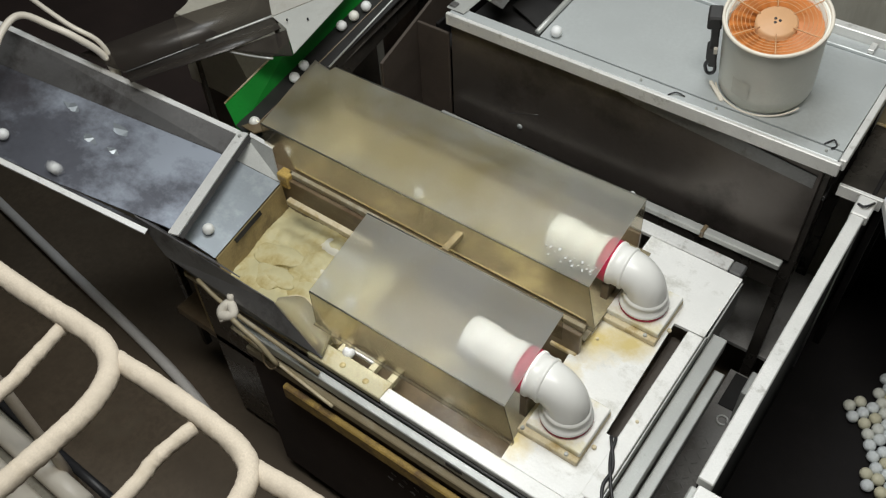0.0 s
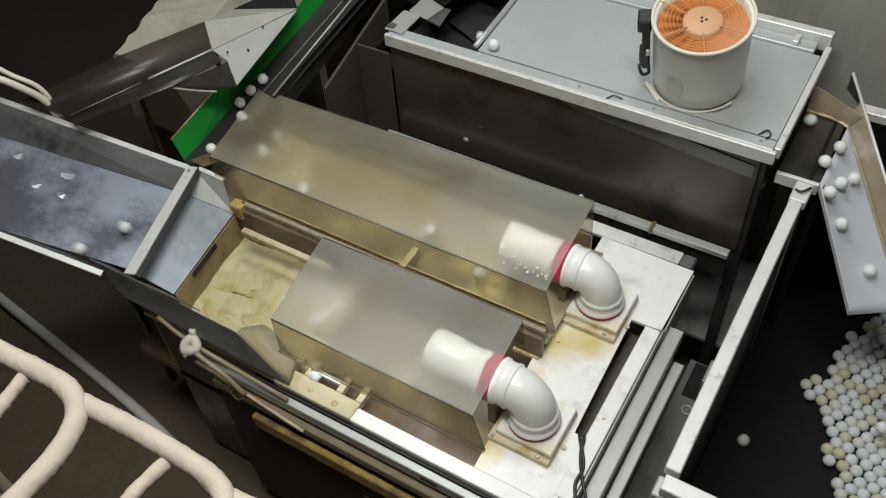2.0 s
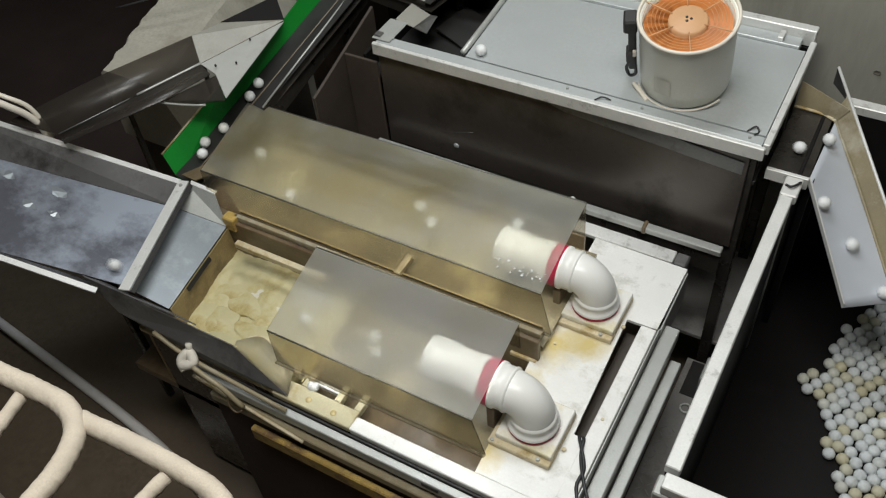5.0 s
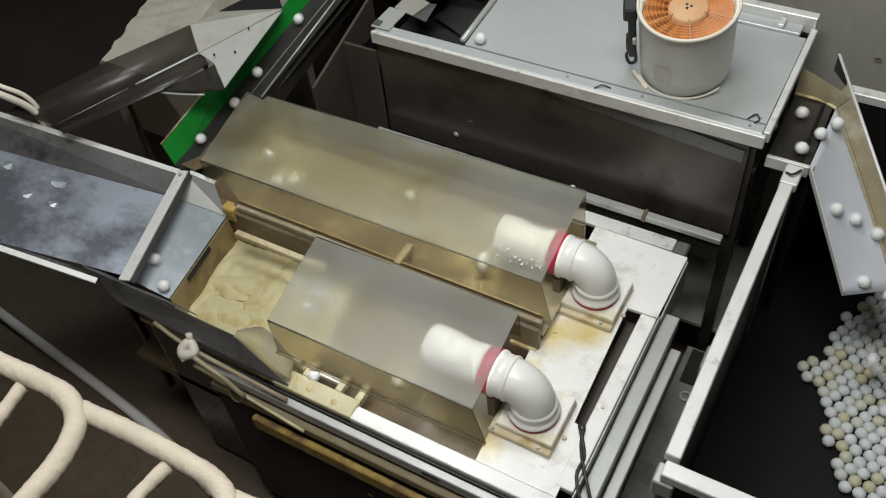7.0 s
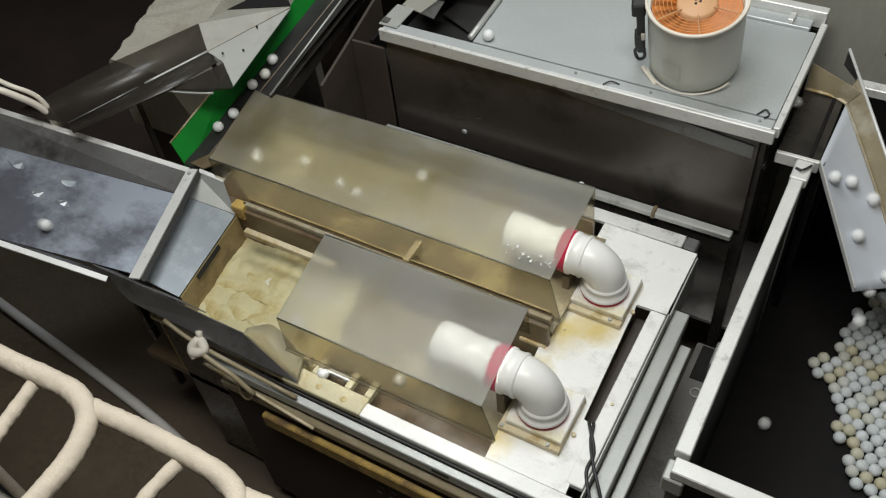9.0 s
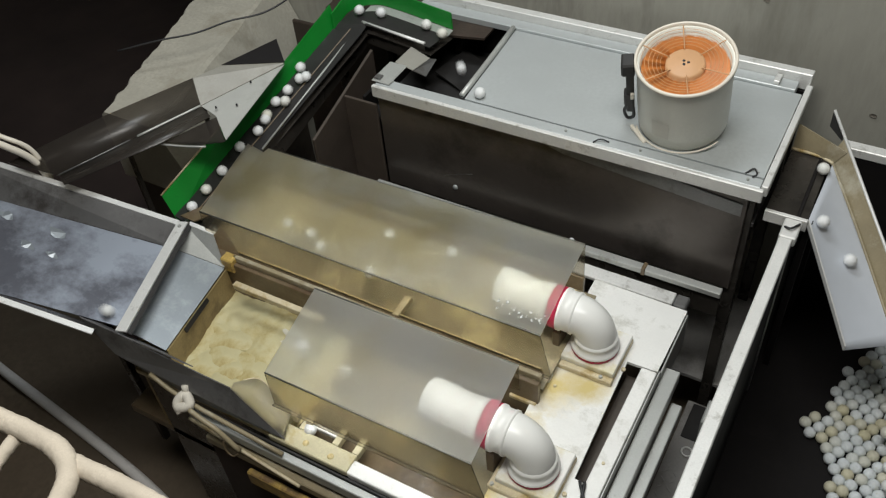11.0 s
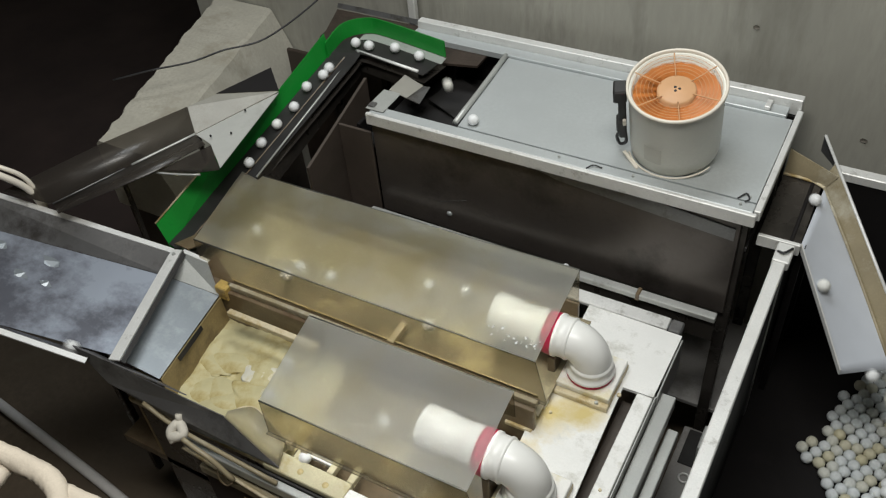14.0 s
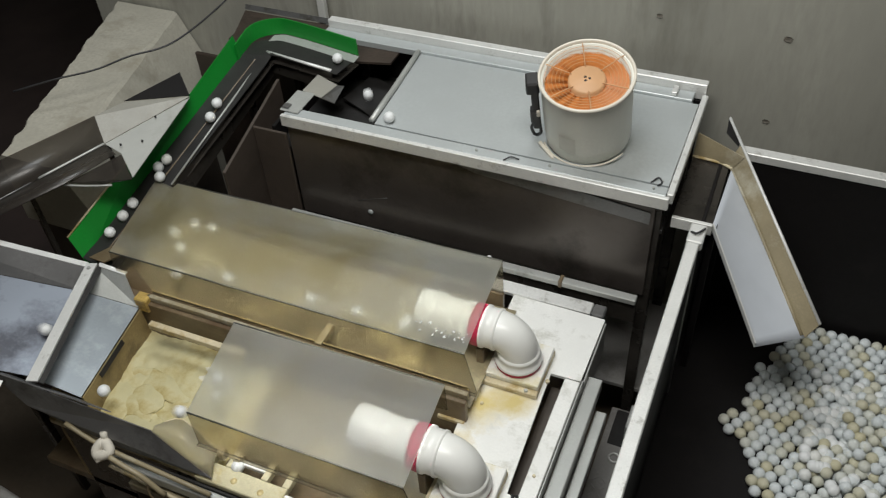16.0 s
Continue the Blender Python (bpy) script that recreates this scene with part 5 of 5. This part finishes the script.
def feed_balls():
    rnd = random.Random(8)
    down = Vector((0.905, 0.325, -0.30)).normalized()
    ends = [0.03, 0.35, 0.58, 0.8, 1.1, 1.68, 2.13, 2.17, 2.9, 3.41, 3.81, 4.23, 4.7, 5.1, 5.6, 6.0, 6.4, 6.72, 6.95, 7.02, 7.7, 8.0, 8.15, 8.68, 9.29, 9.6,
            10.1, 10.6, 11.1, 11.5, 12.0, 12.51, 13.28, 14.13, 14.67, 15.1, 15.5, 15.9, 16.1, 16.3]
    lanes = [-1.026, -1.10, -1.08, -1.0, -1.05, -1.07, -0.95, -1.08]
    for n, te in enumerate(ends):
        y = lanes[n % 8] + rnd.uniform(-0.03, 0.03)
        foot = Vector((-0.30, y, 0.60 + BR))
        rows = []
        for back in (1.3, 1.1, 0.9, 0.7, 0.5, 0.35, 0.2, 0.1, 0.0):
            t = te - back
            if 0 <= t <= 16:
                p = foot - down * (1.62 * back) + Vector((0, 0.10 * back, 0.012 * abs(math.sin(7 * back))))
                rows.append((t, p))
        sink = Vector((-0.12 + rnd.uniform(-0.05, 0.25), y + rnd.uniform(-0.02, 0.15), 0.36))
        for dt, k in ((0.08, 0.35), (0.16, 0.7), (0.26, 1.0)):
            if 0 <= te + dt <= 16:
                q = foot.lerp(sink, k)
                q.z = foot.z + (sink.z - foot.z) * k * k
                rows.append((te + dt, q))
        if not rows:
            continue
        ob = golf_ball(rows[0][1], "white golf ball rolling down the steel feed chute", "balls in the feed chute")
        fly(ob, rows)


def channel_balls():
    """Balls washed along under the covers; they return below the brown water."""
    rnd = random.Random(21)
    sets = ((12, 0.72, -0.40, (-0.56, -0.26), 0.60, 0.47), (6, 0.72, 0.14, (-1.06, -0.82), 0.56, 0.40))
    for count, x0, x1, ys, top, low in sets:
        for n in range(count):
            speed = rnd.uniform(0.85, 1.15)
            go, back = (x0 - x1) / speed, (x0 - x1) / (speed * 1.1)
            t = -rnd.random() * (go + back)
            rows = []
            y = rnd.uniform(*ys)
            while t < 16.4:
                y2 = rnd.uniform(*ys)
                for f in (0.0, 0.25, 0.5, 0.75, 1.0):
                    rows.append((t + go * f * 0.96, Vector((x0 + (x1 - x0) * f, y + (y2 - y) * f, top + 0.02 + 0.014 * math.sin(9 * f + n)))))
                rows.append((t + go + 0.06, Vector((x1 - 0.02, y2, low))))
                y = rnd.uniform(*ys)
                rows.append((t + go + back - 0.06, Vector((x0 + 0.02, y, low))))
                t += go + back
            # start and end exactly on the clip's ends
            def at(q):
                for (ta, pa), (tb, pb) in zip(rows, rows[1:]):
                    if ta <= q <= tb:
                        return pa.lerp(pb, (q - ta) / max(1e-6, tb - ta))
                return rows[-1][1]
            inner = [r for r in rows if 0.03 < r[0] < 15.97]
            ob = golf_ball(at(0.0), "wet golf ball tumbling in the channel under the cover", "balls under the covers")
            fly(ob, [(0.0, at(0.0))] + inner + [(16.0, at(16.0))])


def froth():
    """Clumps of froth that drift round in the pool."""
    rnd = random.Random(4)
    for n in range(9):
        bm = bmesh.new()
        bmesh.ops.create_icosphere(bm, subdivisions=4, radius=1.0)
        sx, sy = rnd.uniform(0.07, 0.12), rnd.uniform(0.05, 0.08)
        for v in bm.verts:
            k = 1.0 + 0.45 * noise.noise(Vector((v.co.x * 1.5 + n * 3.1, v.co.y * 1.5, 0)))
            flat = 1.0 - min(1.0, math.hypot(v.co.x, v.co.y))
            v.co = Vector((v.co.x * sx * k, v.co.y * sy * k, (0.014 * flat - 0.009) if v.co.z > -0.01 else -0.03))
        ob = part("froth_clump", bm, FROTH_WHITE if n in (0, 3, 6) else FOAM, None, smooth=True)
        tagged(ob, "pale clump of froth drifting on the pool", "froth", "froth in the pool")
        cx, cy = (rnd.uniform(-0.02, 0.14), rnd.uniform(-0.86, -0.78)) if n in (0, 3, 6) else (rnd.uniform(-0.20, 0.14), rnd.uniform(-1.03, -0.80))
        rx, ry, w, ph = rnd.uniform(0.02, 0.05), rnd.uniform(0.015, 0.03), rnd.choice((-1, 1)) * rnd.uniform(1.6, 2.8), rnd.uniform(0, 6)
        walk(ob, [(0.4 * k, pose(cx + rx * math.cos(ph + w * 0.4 * k), cy + ry * math.sin(ph + w * 0.4 * k), 0.459 + 0.005 * math.sin(3 * k + n), 0, 0, 14 * math.sin(0.7 * k + n))) for k in range(41)])


def chute_balls():
    rnd = random.Random(13)
    starts = [-0.3, -0.1, 0.2, 0.6, 0.8, 1.03, 1.17, 1.31, 1.6, 1.7, 1.78, 1.86, 2.0, 2.1, 2.25, 2.45, 3.2, 3.6, 3.66, 3.75, 3.82, 3.9, 4.2, 4.4, 4.7, 5.0, 5.2, 5.4, 5.9,
              6.0, 6.1, 6.21, 6.34, 6.44, 6.55, 6.95, 7.05, 7.15, 7.22, 7.32, 7.42, 7.5, 7.58, 7.95, 8.05, 8.12, 8.2, 8.38, 8.49, 8.61, 8.73,
              9.3, 9.65, 9.72, 10.5, 10.8, 11.1, 11.4, 11.84, 11.91, 12.0, 12.1, 12.21, 12.29, 12.42, 12.5, 12.56, 12.78, 12.85, 13.05, 13.12, 13.6, 14.05]
    rolling = {2: (1.66, -0.55), 15: (1.70, -0.64), 40: (1.67, -0.74), 44: (1.79, -0.70), 71: (1.75, -0.60)}
    for n, t0 in enumerate(starts):
        lane = (n * 0.618 + 0.21) % 1.0
        a = Vector((1.50, 0.16 + 0.28 * lane, 0.858 + BR))
        b = Vector((1.600, 0.12 + 0.29 * lane, 0.862 + BR))
        c = Vector((1.812 + 0.125 * lane, -0.102 + 0.075 * lane, 0.606 + BR))
        rows = [(t0 - 0.45, a + Vector((-0.14, 0, 0))), (t0 - 0.22, a), (t0, b)]
        for u in (0.2, 0.4, 0.6, 0.8, 1.0):
            rows.append((t0 + 0.8 * u ** (1 / 1.4), b.lerp(c, u)))
        if n in rolling:
            x, y = rolling[n]
            z = 0.101 + BR
            rows += [(t0 + 0.97, Vector((c.x, c.y - 0.07, 0.40))), (t0 + 1.14, Vector((c.x - 0.01, c.y - 0.14, z))), (t0 + 1.5, Vector((x + 0.05, y * 0.5, z))), (t0 + 1.9, Vector((x, y * 0.85, z))), (t0 + 2.6, Vector((x + 0.10, y - 0.02, z))), (t0 + 3.4, Vector((1.80 + 0.045 * (n % 5), -0.90, z)))]
        else:
            end = Vector((2.07 + 0.32 * rnd.random(), -0.33 + 0.55 * rnd.random(), 0.101 + BR * 2.6))
            rows += [(t0 + 0.95, c.lerp(end, 0.28)), (t0 + 1.14, end + Vector((-0.09, -0.02, 0.05))), (t0 + 1.24, end + Vector((-0.06, -0.01, 0.075))), (t0 + 1.5, end)]
        rows = [r for r in rows if r[0] >= 0] or [rows[-1]]
        ob = golf_ball(rows[0][1], "white golf ball rolling down the pale exit chute", "balls on the exit chute")
        fly(ob, rows)


def motions():
    belt_balls()
    feed_balls()
    channel_balls()
    chute_balls()
    froth()
    walk(IMPELLER, [(0.1 * k, pose(0, 0, 0, 0, 0, 70.0 * k)) for k in range(161)])


setting()
table()
IMPELLER = blower()
washer()
far_cover = cover("channel_cover", "long frosted plastic cover over the far channel", (-.477, -.238), (.951, -.207), (.98, -.634), (-.388, -.644), .78, .61, COVER_OLIVE)
spray(far_cover, 0.885, -0.585, 0.784, 26, 6)
cover("channel_cover", "short frosted plastic cover over the near channel", (.227, -.775), (.969, -.766), (.998, -1.126), (.289, -1.130), .78, .64, COVER)
platform()
pump(1.085, -0.42, "white plastic elbow jet pipe on a stained block")
pump(1.095, -0.93, "white plastic elbow jet pipe on a stained block")
hopper()
return_chute()
conveyor()
ball_bin()
exit_chute()
handrail()
still_balls()
heap()
motions()
